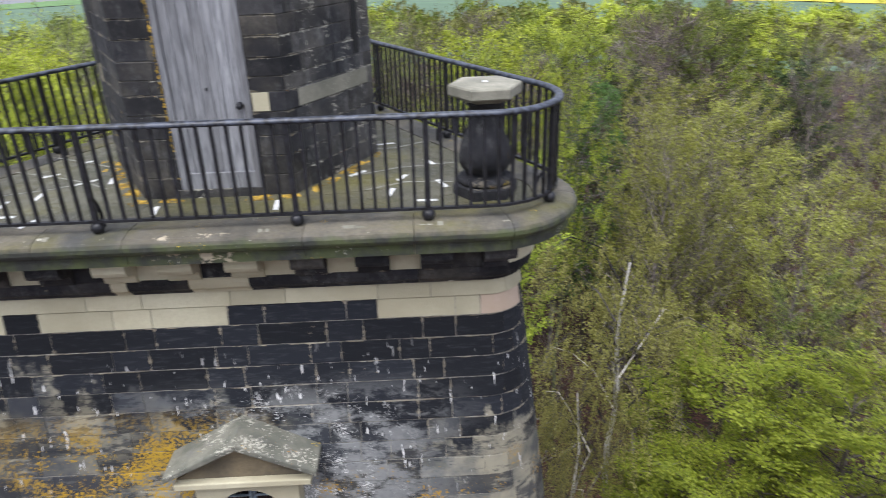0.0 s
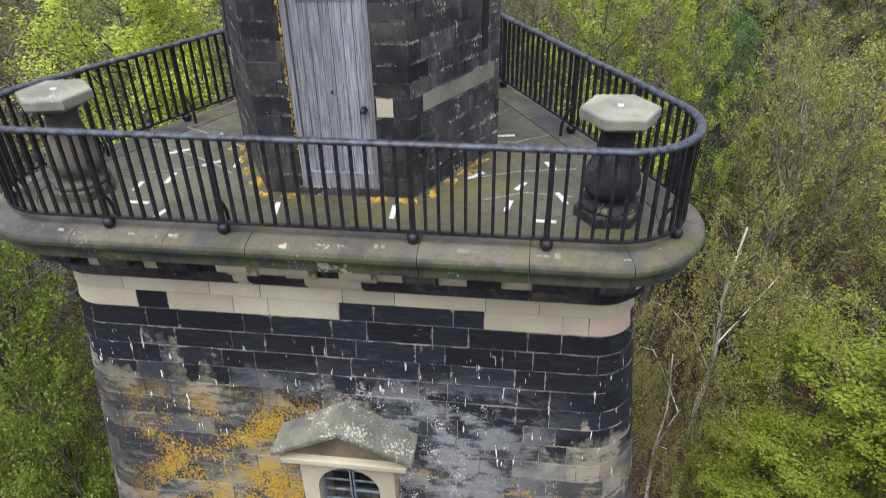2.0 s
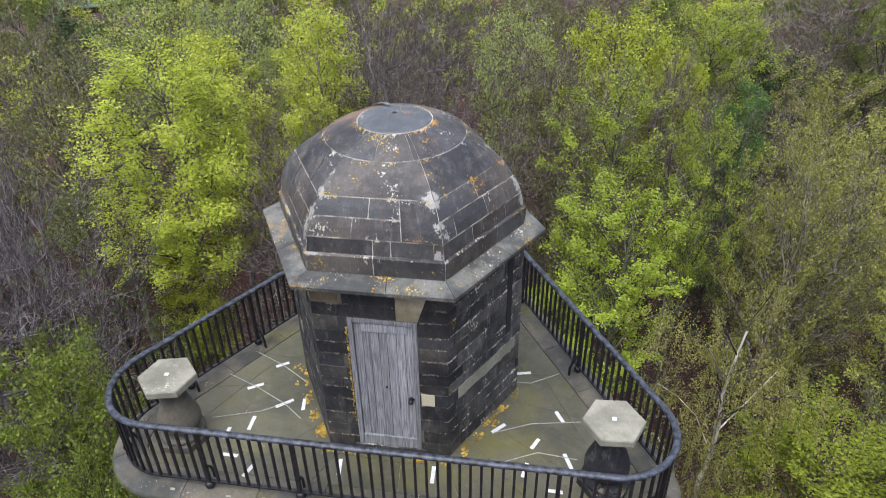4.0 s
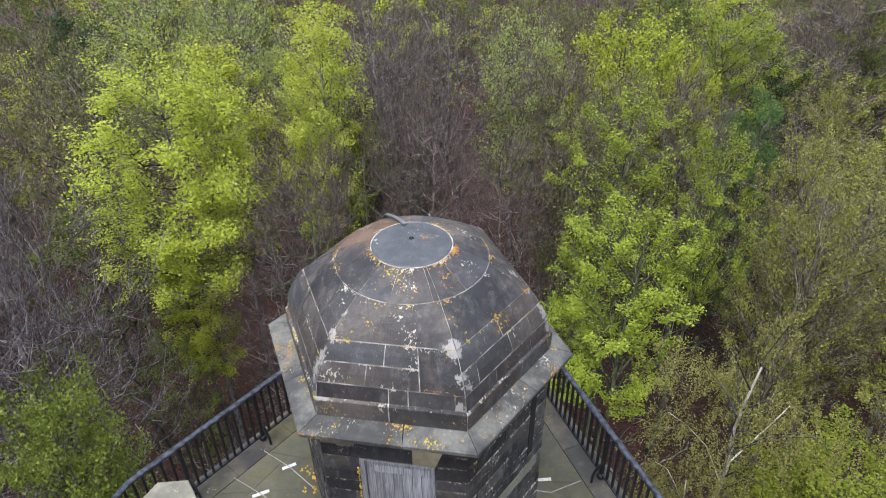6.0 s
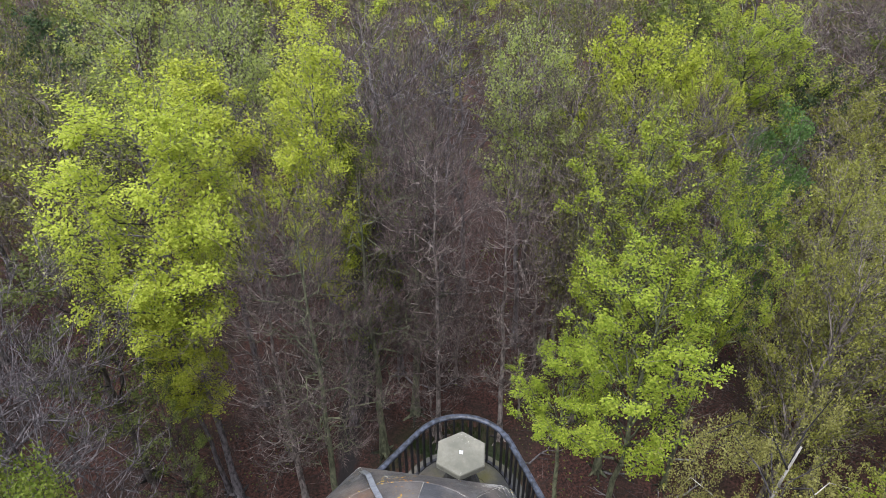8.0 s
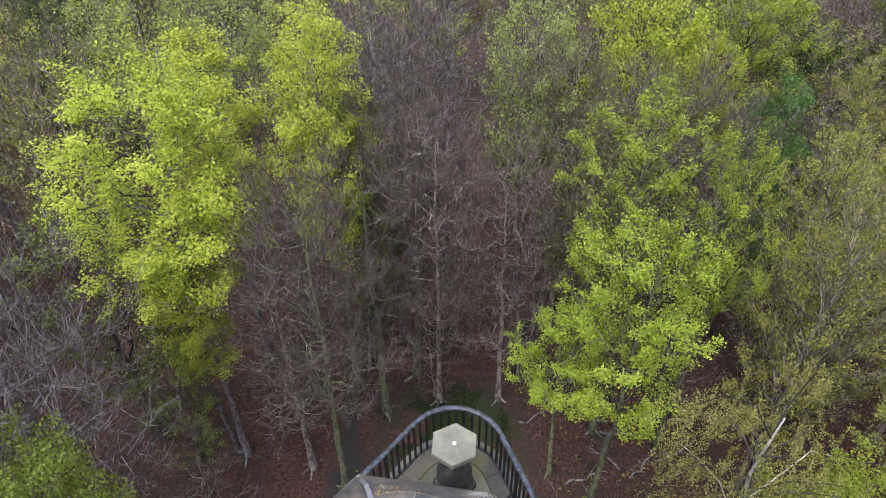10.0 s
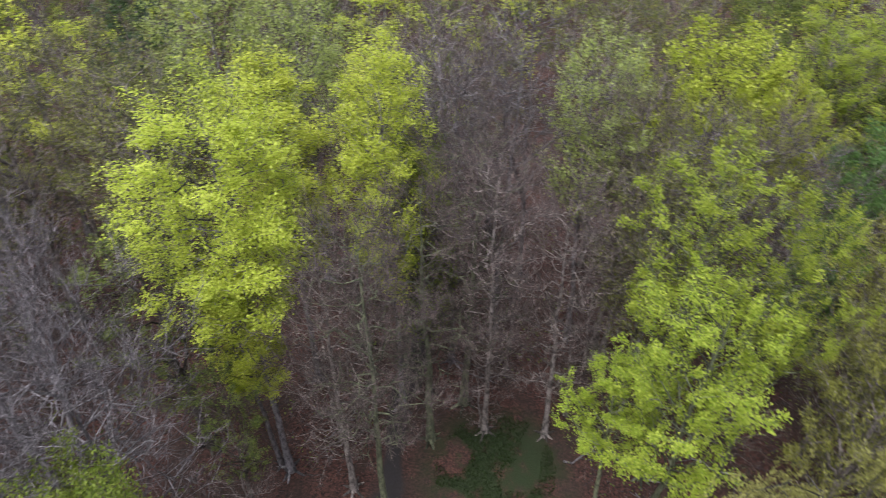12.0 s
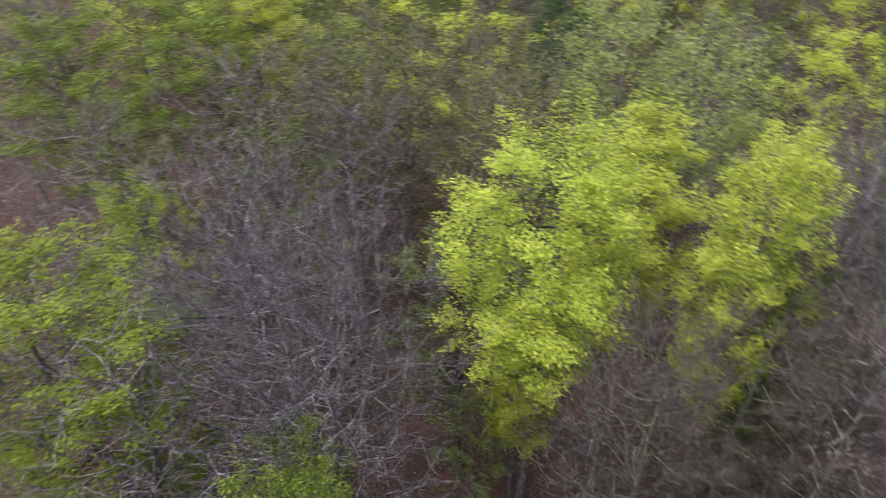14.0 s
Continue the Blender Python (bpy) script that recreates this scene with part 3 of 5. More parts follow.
# the brackets under the coping, and the panels between them
BRACKET = [(0.30, -0.60), (0.545, -0.60), (0.575, -0.585), (0.59, -0.555), (0.595, -0.52), (0.615, -0.485), (0.66, -0.46), (0.72, -0.45), (0.765, -0.425), (0.785, -0.385), (0.785, -0.268), (0.30, -0.268)]
BRACKET = [(o, z + FZ) for o, z in BRACKET]
PANEL = [(o, z + FZ) for o, z in ((0.20, -0.585), (0.54, -0.585), (0.54, -0.27), (0.20, -0.27))]
side = TRI.length / 3
for k in range(3):
    for i in range(10):
        x = -2.70 + 0.61 * i
        u = FRONT + X0 + x + k * side
        new_one = k == 0 and i in (3, 4, 5)
        part("bracket", TRI.sweep(u - 0.155, u + 0.155, BRACKET), WHITE_STONE if new_one else CUP_STONE, tower,
             "pale new bracket" if new_one else "soot-black bracket")
        pale = k == 0 and i in (0, 1, 3, 5, 6, 7, 9)
        part("panel", TRI.sweep(u + 0.155, u + 0.455 if i < 9 else u + side - 9 * 0.61 - 0.155, PANEL), WHITE_STONE if pale else CUP_STONE, tower)

# the coping: long stones with a rounded nose over a fascia
NOSE = [(0.50, -0.27), (0.875, -0.27), (0.88, -0.165), (0.90, -0.155), (0.93, -0.135), (0.95, -0.10), (0.952, -0.06), (0.935, -0.025),
        (0.90, -0.004), (0.84, 0.008), (0.72, 0.018), (0.60, 0.012), (0.50, 0.008)]
NOSE = [(o, z + FZ) for o, z in NOSE]
marks = [-3.45, -2.35, -1.42, -0.62, 0.98, 1.98, 2.85, 3.75]
marks += [3.75 + (TRI.length - 7.2) * i / 14 for i in range(1, 15)]
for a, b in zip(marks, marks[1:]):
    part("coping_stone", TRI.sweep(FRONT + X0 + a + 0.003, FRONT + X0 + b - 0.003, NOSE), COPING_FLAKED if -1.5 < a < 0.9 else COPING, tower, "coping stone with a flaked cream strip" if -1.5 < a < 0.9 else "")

# old mortar patches and flaked skin on the coping
rng = random.Random(14)
for x, w in ((-2.55, 0.22), (-1.80, 0.2), (-1.29, 0.14), (0.63, 0.1), (1.48, 0.24), (2.13, 0.16), (2.84, 0.2)):
    for k in range(rng.choice((2, 3, 3))):
        a = FRONT + X0 + x + rng.uniform(-0.6, 0.6) * w
        o = rng.uniform(0.80, 0.87)
        sec = [(o, FZ), (o + 0.05, FZ - 0.03), (o + 0.06, FZ + 0.017 - 2.6 * max(0, o + 0.06 - 0.84) ** 1.4), (o, FZ + 0.021 - 0.5 * max(0, o - 0.82))]
        part("mortar_patch", TRI.sweep(a - w * rng.uniform(0.1, 0.2), a + w * rng.uniform(0.1, 0.25), sec), CAP_STONE, tower, "pale old mortar patch")

# the platform: a slab, and flagstones that fan out from the cupola
rim = triangle_points(0.495)
slab_faces = [tuple(reversed(range(39))), tuple(range(39, 78))] + [(i, (i + 1) % 39, 39 + (i + 1) % 39, 39 + i) for i in range(39)]
part("platform_slab", ([(x, y, FZ + z) for z in (-0.30, -0.006) for x, y in rim], slab_faces), MORTAR, tower)
cuts = sorted({FRONT + X0 + k * side + v for k in range(3) for v in (-2.75, -1.85, -0.85, 0.25, 1.0, 1.9, 2.75, 3.2)})


def fan(u, f):
    x, y = TRI.at(u, 0.492)
    r = 1.2 / math.hypot(x, y)
    return x * (r + (1 - r) * f), y * (r + (1 - r) * f)


for a, b in zip(cuts, cuts[1:] + [cuts[0] + TRI.length]):
    for f0, f1 in ((0.0, 0.48), (0.485, 1.0)) if rng.random() < 0.5 else ((0.0, 0.72), (0.725, 1.0)):
        us = TRI.stops(a + 0.003, b - 0.003)
        line = [fan(u, f0) for u in us] + [fan(u, f1) for u in reversed(us)]
        n = len(line)
        v = [(x, y, FZ + z) for z in (-0.02, 0.003) for x, y in line]
        f = [tuple(reversed(range(n))), tuple(range(n, 2 * n))] + [(i, (i + 1) % n, n + (i + 1) % n, n + i) for i in range(n)]
        part("flagstone", (v, f), FLAG, tower)

# the window in the front wall
yw = -2.43  # the face of its stone surround
bm = bmesh.new()
arch = [(WIN_X + WIN_W * math.cos(radians(a)), FZ + WIN_SPRING + 0.365 * math.sin(radians(a))) for a in range(0, 181, 15)]
outer = [(WIN_X + 0.55, FZ + WIN_SPRING)] + [(WIN_X + 0.55 - 1.10 * i / 10, FZ + WIN_TOP + 0.175) for i in range(11)] + [(WIN_X - 0.55, FZ + WIN_SPRING)]
inner = [(WIN_X + WIN_W, FZ + WIN_SILL)] + arch + [(WIN_X - WIN_W, FZ + WIN_SILL)]
outer = [(WIN_X + 0.55, FZ + WIN_SILL)] + outer + [(WIN_X - 0.55, FZ + WIN_SILL)]
rows = []
for pts, y in ((outer, yw), (inner, yw), (inner, yw + 0.5), (outer, yw + 0.5)):
    rows.append([bm.verts.new((x, y, z)) for x, z in pts])
for a, b in zip(rows, rows[1:] + rows[:1]):
    for i in range(len(a) - 1):
        bm.faces.new((a[i], a[i + 1], b[i + 1], b[i]))
surround = part("window_surround", bm, WHITE_STONE, tower, "pale new sandstone arched surround")
part("sill", a_box(WIN_X - 0.62, WIN_X + 0.62, yw - 0.05, yw + 0.5, FZ + WIN_SILL - 0.14, FZ + WIN_SILL + 0.008, bevel=0.01), CORN_STONE, tower)
part("patched_jamb", a_box(WIN_X + 0.37, WIN_X + 0.552, yw - 0.004, yw + 0.3, FZ + WIN_SILL + 0.004, FZ - 3.66), CUP_STONE, surround, "old dark stone in the jamb")
window = part("window", a_box(WIN_X - 0.39, WIN_X + 0.39, yw + 0.17, yw + 0.18, FZ + WIN_SILL, FZ + WIN_TOP + 0.01), glass, tower, "dark glass with pale glazing bars")
window.visible_shadow = False
for x in (-0.345, -0.02, 0.02, 0.345):
    part("glazing_bar", a_box(WIN_X + x - 0.010, WIN_X + x + 0.010, yw + 0.14, yw + 0.2, FZ + WIN_SILL, FZ + WIN_TOP - (0.14 if abs(x) > 0.1 else 0.0)), SASH, window)
for i in range(6):
    z = FZ + WIN_SILL + 0.03 + i * 0.175
    for x in (-0.1825, 0.1825):
        part("glazing_bar", a_box(WIN_X + x - 0.16, WIN_X + x + 0.16, yw + 0.15, yw + 0.175, z - 0.006, z + 0.006), SASH, window)
# a near-black panel added in place of the unlit room behind the glass
part("dark_backing", a_box(WIN_X - 0.9, WIN_X + 0.9, yw + 1.6, yw + 1.7, FZ - 5.0, FZ - 2.4), DARK, tower)
# pediment: two raking slabs, a gable face between them and a ledge below
ax, az, ez, hw = WIN_X, FZ - 2.24, FZ - 2.64, 0.80
for s in (-1, 1):
    bm = bmesh.new()
    ring = [bm.verts.new((ax, y, z)) for y in (yw - 0.16, -1.9) for z in (az, az - 0.085)]
    ring2 = [bm.verts.new((ax + s * hw, y, z)) for y in (yw - 0.16, -1.9) for z in (ez, ez - 0.075)]
    for q in ((0, 1, 3, 2),):
        bm.faces.new([ring[i] for i in q])
        bm.faces.new([ring2[i] for i in q])
    for i, j in ((0, 1), (1, 3), (3, 2), (2, 0)):
        bm.faces.new((ring[i], ring[j], ring2[j], ring2[i]))
    bmesh.ops.bevel(bm, geom=bm.edges[:], offset=0.015, segments=2, profile=0.5, affect="EDGES")
    part("pediment_slab", bm, PEDIMENT, tower, "lichen-grey raking coping slab")
bm = bmesh.new()
tri = [[bm.verts.new((ax + x, y, z)) for x, z in ((-0.72, FZ - 2.79), (0.72, FZ - 2.79), (0, FZ - 2.31))] for y in (yw - 0.02, -1.9)]
bm.faces.new(tri[0]), bm.faces.new(tri[1])
for i in range(3):
    bm.faces.new((tri[0][i], tri[0][(i + 1) % 3], tri[1][(i + 1) % 3], tri[1][i]))
part("tympanum", bm, TAN_STONE, tower)
part("pediment_ledge", a_box(ax - 0.72, ax + 0.72, yw - 0.11, -1.95, FZ - 2.86, FZ - 2.78, bevel=0.012), WHITE_STONE, tower)

# ---- the cupola ----
cupola = empty("cupola", "hexagonal blackened sandstone cupola with a domed stone roof", "cupola", (0.01, -0.08, FZ))
AP = 1.335
DOOR = (-0.375, 0.435, 0.09, 2.13)


def on_cupola(name, source, material, label="", smooth=False, parent=None):
    v, f = source
    if parent is None:
        v = [(x, y, z - FZ) for x, y, z in v]
    return part(name, (v, f), material, parent or cupola, label, smooth)


HALF = AP * math.tan(radians(30))
HK = HEXA.length / 6 / 2
on_cupola("wall_core", HEXA.sweep(HK + DOOR[1], HEXA.length + HK + DOOR[0], [(1.12, FZ), (AP - 0.004, FZ), (AP - 0.004, FZ + 2.55), (1.12, FZ + 2.55)]), OLD_MORTAR)
on_cupola("lintel_core", HEXA.sweep(HK + DOOR[0], HK + DOOR[1], [(1.12, FZ + DOOR[3]), (AP - 0.004, FZ + DOOR[3]), (AP - 0.004, FZ + 2.55), (1.12, FZ + 2.55)]), OLD_MORTAR)
on_cupola("threshold", HEXA.sweep(HK + DOOR[0] - 0.05, HK + DOOR[1] + 0.05, [(1.12, FZ), (AP + 0.02, FZ), (AP + 0.02, FZ + DOOR[2]), (1.12, FZ + DOOR[2])]), CUP_PALE, "worn grey stone threshold")
heights = [0.0, 0.22, 0.42, 0.62, 0.86, 1.055, 1.20, 1.375, 1.575, 1.76, 1.93, 2.14, 2.32, 2.52]
rng = random.Random(11)
for c, (zb, zt) in enumerate(zip(heights, heights[1:])):
    gaps = [(HK + DOOR[0], HK + DOOR[1])] if zb < 2.1 else []
    u, flip = -0.55 + (c % 2) * 0.33, c % 2
    spans = []
    while u < HEXA.length - 0.55 + (c % 2) * 0.33 - 0.05:
        step = (0.88, 0.52)[flip] * rng.uniform(0.9, 1.1)
        e = min(u + step, HEXA.length - 0.55 + (c % 2) * 0.33)
        spans += [(u, e)]
        u, flip = u + step, 1 - flip
    for a, b in spans:
        pieces = [(a, b)]
        for g0, g1 in gaps:
            pieces = [p for s, e in pieces for p in ((s, min(e, g0)), (max(s, g1), e)) if p[1] - p[0] > 0.03]
        for s, e in pieces:
            mid = (s + e) / 2 - HK
            lift = rng.uniform(0.0, 0.007)
            tan = zb > 2.1 and abs(mid) < 0.95 and rng.random() < 0.45
            sec = [(o + lift, z + FZ) for o, z in block(zb + 0.004, zt - 0.004, AP, AP, 0.1, 0.004)]
            on_cupola("stone", HEXA.sweep(s + 0.003, e - 0.003, sec), TAN_STONE if tan else CUP_PALE if HK < mid < 3 * HK else CUP_STONE)
# paler repairs, a hair proud of the old stone
for x0, x1, z0, z1, lab in ((0.45, 0.61, 0.87, 1.05, "small pale repair stone"), (-0.76, -0.46, 2.36, 2.5, "tan stone")):
    on_cupola("repair_stone", HEXA.sweep(HK + x0, HK + x1, [(AP - 0.05, FZ + z0), (AP + 0.009, FZ + z0), (AP + 0.009, FZ + z1), (AP - 0.05, FZ + z1)]), WHITE_STONE if "pale" in lab else TAN_STONE, lab)
LS = HEXA.length / 6
bm = a_box(-0.14, 0.14, -AP - 0.012, -AP + 0.05, 2.145, 2.5, bevel=0.004)
for v in bm.verts:
    v.co.x = 0.20 + (v.co.x + 0.14) * (0.86 + 0.42 * (v.co.z - 2.145) / 0.355)
part("keystone", bm, KEY_STONE, cupola, "pale tapered keystone over the door")
on_cupola("repair_stone", HEXA.sweep(LS + 0.20, LS + 1.42, [(AP - 0.05, FZ + 0.87), (AP + 0.009, FZ + 0.87), (AP + 0.009, FZ + 1.04), (AP - 0.05, FZ + 1.04)]), CAP_STONE, "long pale grey repair stone")
# narrow slits as near-black strips on the stone, their depth's shade in the colour
for k in (1, 5):
    on_cupola("slit", HEXA.sweep(LS * k + (1.20 if k == 1 else 0.32), LS * k + (1.30 if k == 1 else 0.40), [(AP - 0.05, FZ + 1.22), (AP + 0.0095, FZ + 1.22), (AP + 0.0095, FZ + 2.42), (AP - 0.05, FZ + 2.42)]), DARK, "narrow slit in the wall, its dark depth painted as a black strip")

# crusts of yellow lichen and moss where the walls meet the floor
rng = random.Random(9)
crust = []
for i in range(120):
    u = round(rng.choice((rng.uniform(-0.6, 0.4), rng.uniform(LS - 0.5, LS + 1.5), rng.uniform(-LS, -0.1), rng.uniform(LS - 0.5, LS + 0.2))) * 3.4) / 3.4 + rng.gauss(0, 0.05)
    out = AP + abs(rng.gauss(0, 0.07)) + 0.012
    for k in range(5):
        x, y = HEXA.at(u + rng.gauss(0, 0.03), out + abs(rng.gauss(0, 0.02)))
        r = rng.uniform(0.006, 0.022)
        v, f = lathe([(r, 0.0), (r * 0.7, r * 0.4)], 5, rng.random())
        crust.append(([(x + a, y + b, c + 0.003) for a, b, c in v], f))
part("lichen_crust", joined(crust), LICHEN, cupola, "orange-yellow lichen crust")["kind"] = "stuff"

mossy = []
for i in range(120):
    z = 0.5 + 1.5 * rng.random() ** 0.8
    r = rng.uniform(0.005, 0.014)
    v, f = lathe([(r, 0.0), (r * 0.7, r * 0.6)], 5, rng.random())
    x = DOOR[0] - 0.008 - abs(rng.gauss(0, 0.012))
    mossy.append(([(x + a, -AP - 0.008 - c, z + b) for a, b, c in v], f))
part("moss_line", joined(mossy), LICHEN, cupola, "yellow-green moss along the door frame")["kind"] = "stuff"
on_cupola("repair_stone", HEXA.sweep(LS * 5 + 0.30, LS * 5 + 0.44, [(AP - 0.05, FZ + 1.02), (AP + 0.009, FZ + 1.02), (AP + 0.009, FZ + 1.21), (AP - 0.05, FZ + 1.21)]), KEY_STONE, "small buff repair stone")

# the door: weathered boards in a frame
door = part("door", a_box(DOOR[0] + 0.05, DOOR[1] - 0.05, -AP + 0.045, -AP + 0.075, DOOR[2] + 0.01, DOOR[3] - 0.06), OAK, cupola, "weathered silver-grey plank door, shut")
for x0, x1, z0, z1 in ((DOOR[0], DOOR[0] + 0.06, DOOR[2], DOOR[3]), (DOOR[1] - 0.06, DOOR[1], DOOR[2], DOOR[3]), (DOOR[0] + 0.06, DOOR[1] - 0.06, DOOR[3] - 0.055, DOOR[3])):
    part("door_frame", a_box(x0, x1, -AP - 0.012, -AP + 0.09, z0, z1, bevel=0.006), OAK, cupola, "grey oak door frame")
widths = [0.09, 0.085, 0.10, 0.09, 0.105, 0.095, 0.085]
x = DOOR[0] + 0.063
for w in widths:
    w *= (DOOR[1] - DOOR[0] - 0.126) / sum(widths)
    part("plank", a_box(x + 0.0015, x + w - 0.0015, -AP + 0.02 + rng.uniform(-0.003, 0.003), -AP + 0.05, DOOR[2] + 0.01, DOOR[3] - 0.062, bevel=0.004), OAK, door)
    x += w
part("rail", a_box(DOOR[0] + 0.15, DOOR[1] - 0.12, -AP + 0.006, -AP + 0.03, DOOR[3] - 0.19, DOOR[3] - 0.07, bevel=0.004), OAK, door)
part("bottom_board", a_box(DOOR[0] + 0.06, DOOR[1] - 0.06, -AP - 0.004, -AP + 0.03, DOOR[2], DOOR[2] + 0.17, bevel=0.005), OAK, door, "darker kicking board")
bm = bmesh.new()
bmesh.ops.create_uvsphere(bm, u_segments=12, v_segments=8, radius=0.032, matrix=Matrix.Translation((0.325, -AP - 0.035, 0.93)))
bmesh.ops.create_cone(bm, cap_ends=True, segments=12, radius1=0.035, radius2=0.03, depth=0.02, matrix=Matrix.Translation((0.325, -AP + 0.008, 0.93)) @ Matrix.Rotation(radians(90), 4, "X"))
part("knob", bm, IRON, door, "black iron ring knob")
part("keyhole_plate", a_box(0.018, 0.038, -AP + 0.008, -AP + 0.03, 1.08, 1.11), IRON, door)

# cornice in six mitred lengths, each of two stones
CORN = [(1.10, 2.50), (1.38, 2.50), (1.39, 2.535), (1.43, 2.57), (1.475, 2.585), (1.48, 2.61), (1.545, 2.622), (1.55, 2.67), (1.53, 2.688), (1.33, 2.735), (1.10, 2.735)]
CORN = [(o, z + FZ) for o, z in CORN]
for k in range(6):
    for a, b in ((0.003, 0.9), (0.906, LS - 0.003)):
        on_cupola("cornice_stone", HEXA.sweep(LS * k + a, LS * k + b, CORN), CORN_STONE)

# the dome: rings of slabs over a plinth course, and a round cap
PROFILE = [(1.33, 2.72), (1.33, 2.95), (1.318, 2.966), (1.303, 2.969), (1.275, 3.15), (1.24, 3.255), (1.19, 3.36), (1.14, 3.455), (1.08, 3.545), (1.0, 3.655), (0.91, 3.755),
           (0.815, 3.835), (0.63, 3.93), (0.435, 3.992)]
LD = DOME.length / 6
on_cupola("dome_core", DOME.sweep(0, DOME.length, [(o - 0.001, z + FZ - 0.002) for o, z in PROFILE] + [(0.2, 3.97 + FZ), (0.2, 2.73 + FZ)], closed=True), DOME_JOINT, "pale pointing between the slabs")
rng = random.Random(3)


def courses(*rows):
    """Slabs of one face: (first and last step of the profile, joints as shares of the face's width)."""
    return [(j0, j1, a, b) for j0, j1, cuts_at in rows for a, b in zip(cuts_at, cuts_at[1:])]


FACES = {
    0: courses((0, 3, (0, 0.49, 1)), (3, 4, (0, 0.49, 0.62, 0.93, 1)), (4, 6, (0, 0.33, 0.70)), (6, 8, (0, 0.45, 0.70)), (4, 8, (0.70, 1)), (8, 11, (0, 1)), (11, 13, (0, 0.42, 0.92, 1))),
    1: courses((0, 3, (0, 0.62, 1)), (3, 4, (0, 0.34, 0.76, 1)), (4, 6, (0, 0.16, 0.55, 0.8, 1)), (6, 8, (0, 0.5, 1)), (8, 11, (0, 0.93, 1)), (11, 13, (0, 0.38, 1))),
    5: courses((0, 3, (0, 0.5, 1)), (3, 4, (0, 0.6, 1)), (4, 8, (0, 0.35)), (4, 6, (0.35, 1)), (6, 8, (0.35, 0.75, 1)), (8, 11, (0, 0.72, 1)), (11, 13, (0, 0.5, 1))),
}
for k in range(6):
    for j0, j1, f0, f1 in FACES.get(k) or courses((0, 3, (0, 0.5, 1)), (3, 4, (0, 0.35, 1)), (4, 6, (0, 0.6, 1)), (6, 8, (0, 0.4, 1)), (8, 11, (0, 1)), (11, 13, (0, 0.5, 1))):
        lift = rng.uniform(0.001, 0.006)
        outer = [(o + lift, z + FZ) for o, z in PROFILE[j0:j1 + 1]]
        low, high = Vector(outer[1]) - Vector(outer[0]), Vector(outer[-2]) - Vector(outer[-1])
        outer[0] = tuple(Vector(outer[0]) + low.normalized() * 0.006)
        outer[-1] = tuple(Vector(outer[-1]) + high.normalized() * (0.002 if j0 == 0 else 0.006))
        inner = [(o - 0.07, z - 0.02) for o, z in reversed(outer)]
        flaky = j0 == 3 and k in (0, 1) and (f0 == 0 or f0 == 0.62) or j0 == 0 and k == 0 and f0 > 0
        on_cupola("dome_slab", DOME.sweep(LD * (k + f0) + 0.006, LD * (k + f1) - 0.006, inner + outer), DOME_FLAKED if flaky else DOME_STONE)
cap = [(0.05, 3.9), (0.424, 3.9), (0.426, 3.988), (0.412, 4.0), (0.2, 4.045), (0.03, 4.063)]
on_cupola("dome_cap", DOME.sweep(0, DOME.length, [(o, z + FZ) for o, z in cap], closed=True), DOME_CAP, "round grey capstone with a drilled hole")
# a near-black plug fills the hole, its colour giving the shade inside
part("dark_hole_plug", lathe([(0.026, 4.03), (0.026, 4.066), (0.010, 4.066)], 14), DARK, cupola, "socket hole, its shaded inside painted on a dark plug")
# a metal strap at the back of the cap
def strap(name, points, width, thick, material, parent, up=(0, 0, 1)):
    verts, faces = [], []
    for i, p in enumerate(points):
        d = (Vector(points[min(i + 1, len(points) - 1)]) - Vector(points[max(i - 1, 0)])).normalized()
        s = d.cross(Vector(up)).normalized() * width / 2
        n = s.cross(d).normalized() * thick
        verts += [tuple(Vector(p) - s), tuple(Vector(p) + s), tuple(Vector(p) + s + n), tuple(Vector(p) - s + n)]
    for i in range(len(points) - 1):
        for k in range(4):
            faces.append((i * 4 + k, i * 4 + (k + 1) % 4, i * 4 + 4 + (k + 1) % 4, i * 4 + 4 + k))
    faces += [(3, 2, 1, 0), tuple(len(points) * 4 - 4 + k for k in range(4))]
    return part(name, (verts, faces), material, parent)


strap("lightning_strap", [(-0.13, 0.30, 4.03), (-0.20, 0.40, 4.012), (-0.36, 0.64, 3.91), (-0.47, 0.84, 3.80), (-0.58, 1.0, 3.60)], 0.045, 0.012, STEEL, cupola)["label"] = "bent galvanised conductor strap"

# ---- the iron railing ----
railing = empty("railing", "black iron railing with round-footed posts and a worn blue-grey handrail", "railing", (0, 0, 0))
R0 = 0.735
HAND = [(R0 - 0.036, 0.965), (R0 + 0.036, 0.965), (R0 + 0.044, 0.98), (R0 + 0.036, 1.0), (R0 + 0.012, 1.012), (R0 - 0.012, 1.012), (R0 - 0.036, 1.0), (R0 - 0.044, 0.98)]
part("handrail", TRI.sweep(0, TRI.length, [(o, z + FZ) for o, z in HAND], closed=True), RAIL_TOP, railing, "worn blue-grey handrail", smooth=True)
part("bottom_rail", TRI.sweep(0, TRI.length, [(R0 - 0.02, FZ + 0.115), (R0 + 0.02, FZ + 0.115), (R0 + 0.02, FZ + 0.14), (R0 - 0.02, FZ + 0.14)], closed=True), IRON, railing)
POSTS = (-2.03, -0.88, 0.92, 2.12, 3.42)
post_u = [FRONT + X0 + k * side + p for k in range(3) for p in POSTS]


def upright(u, r, sides, z0, z1):
    """A bar that stands on the railing's line."""
    a = TRI.at(u, R0)
    b = TRI.at(u + 0.02, R0)
    turn = math.atan2(b[1] - a[1], b[0] - a[0]) + math.pi / 4
    return lathe([(r, z0), (r, z1)], sides, turn), a


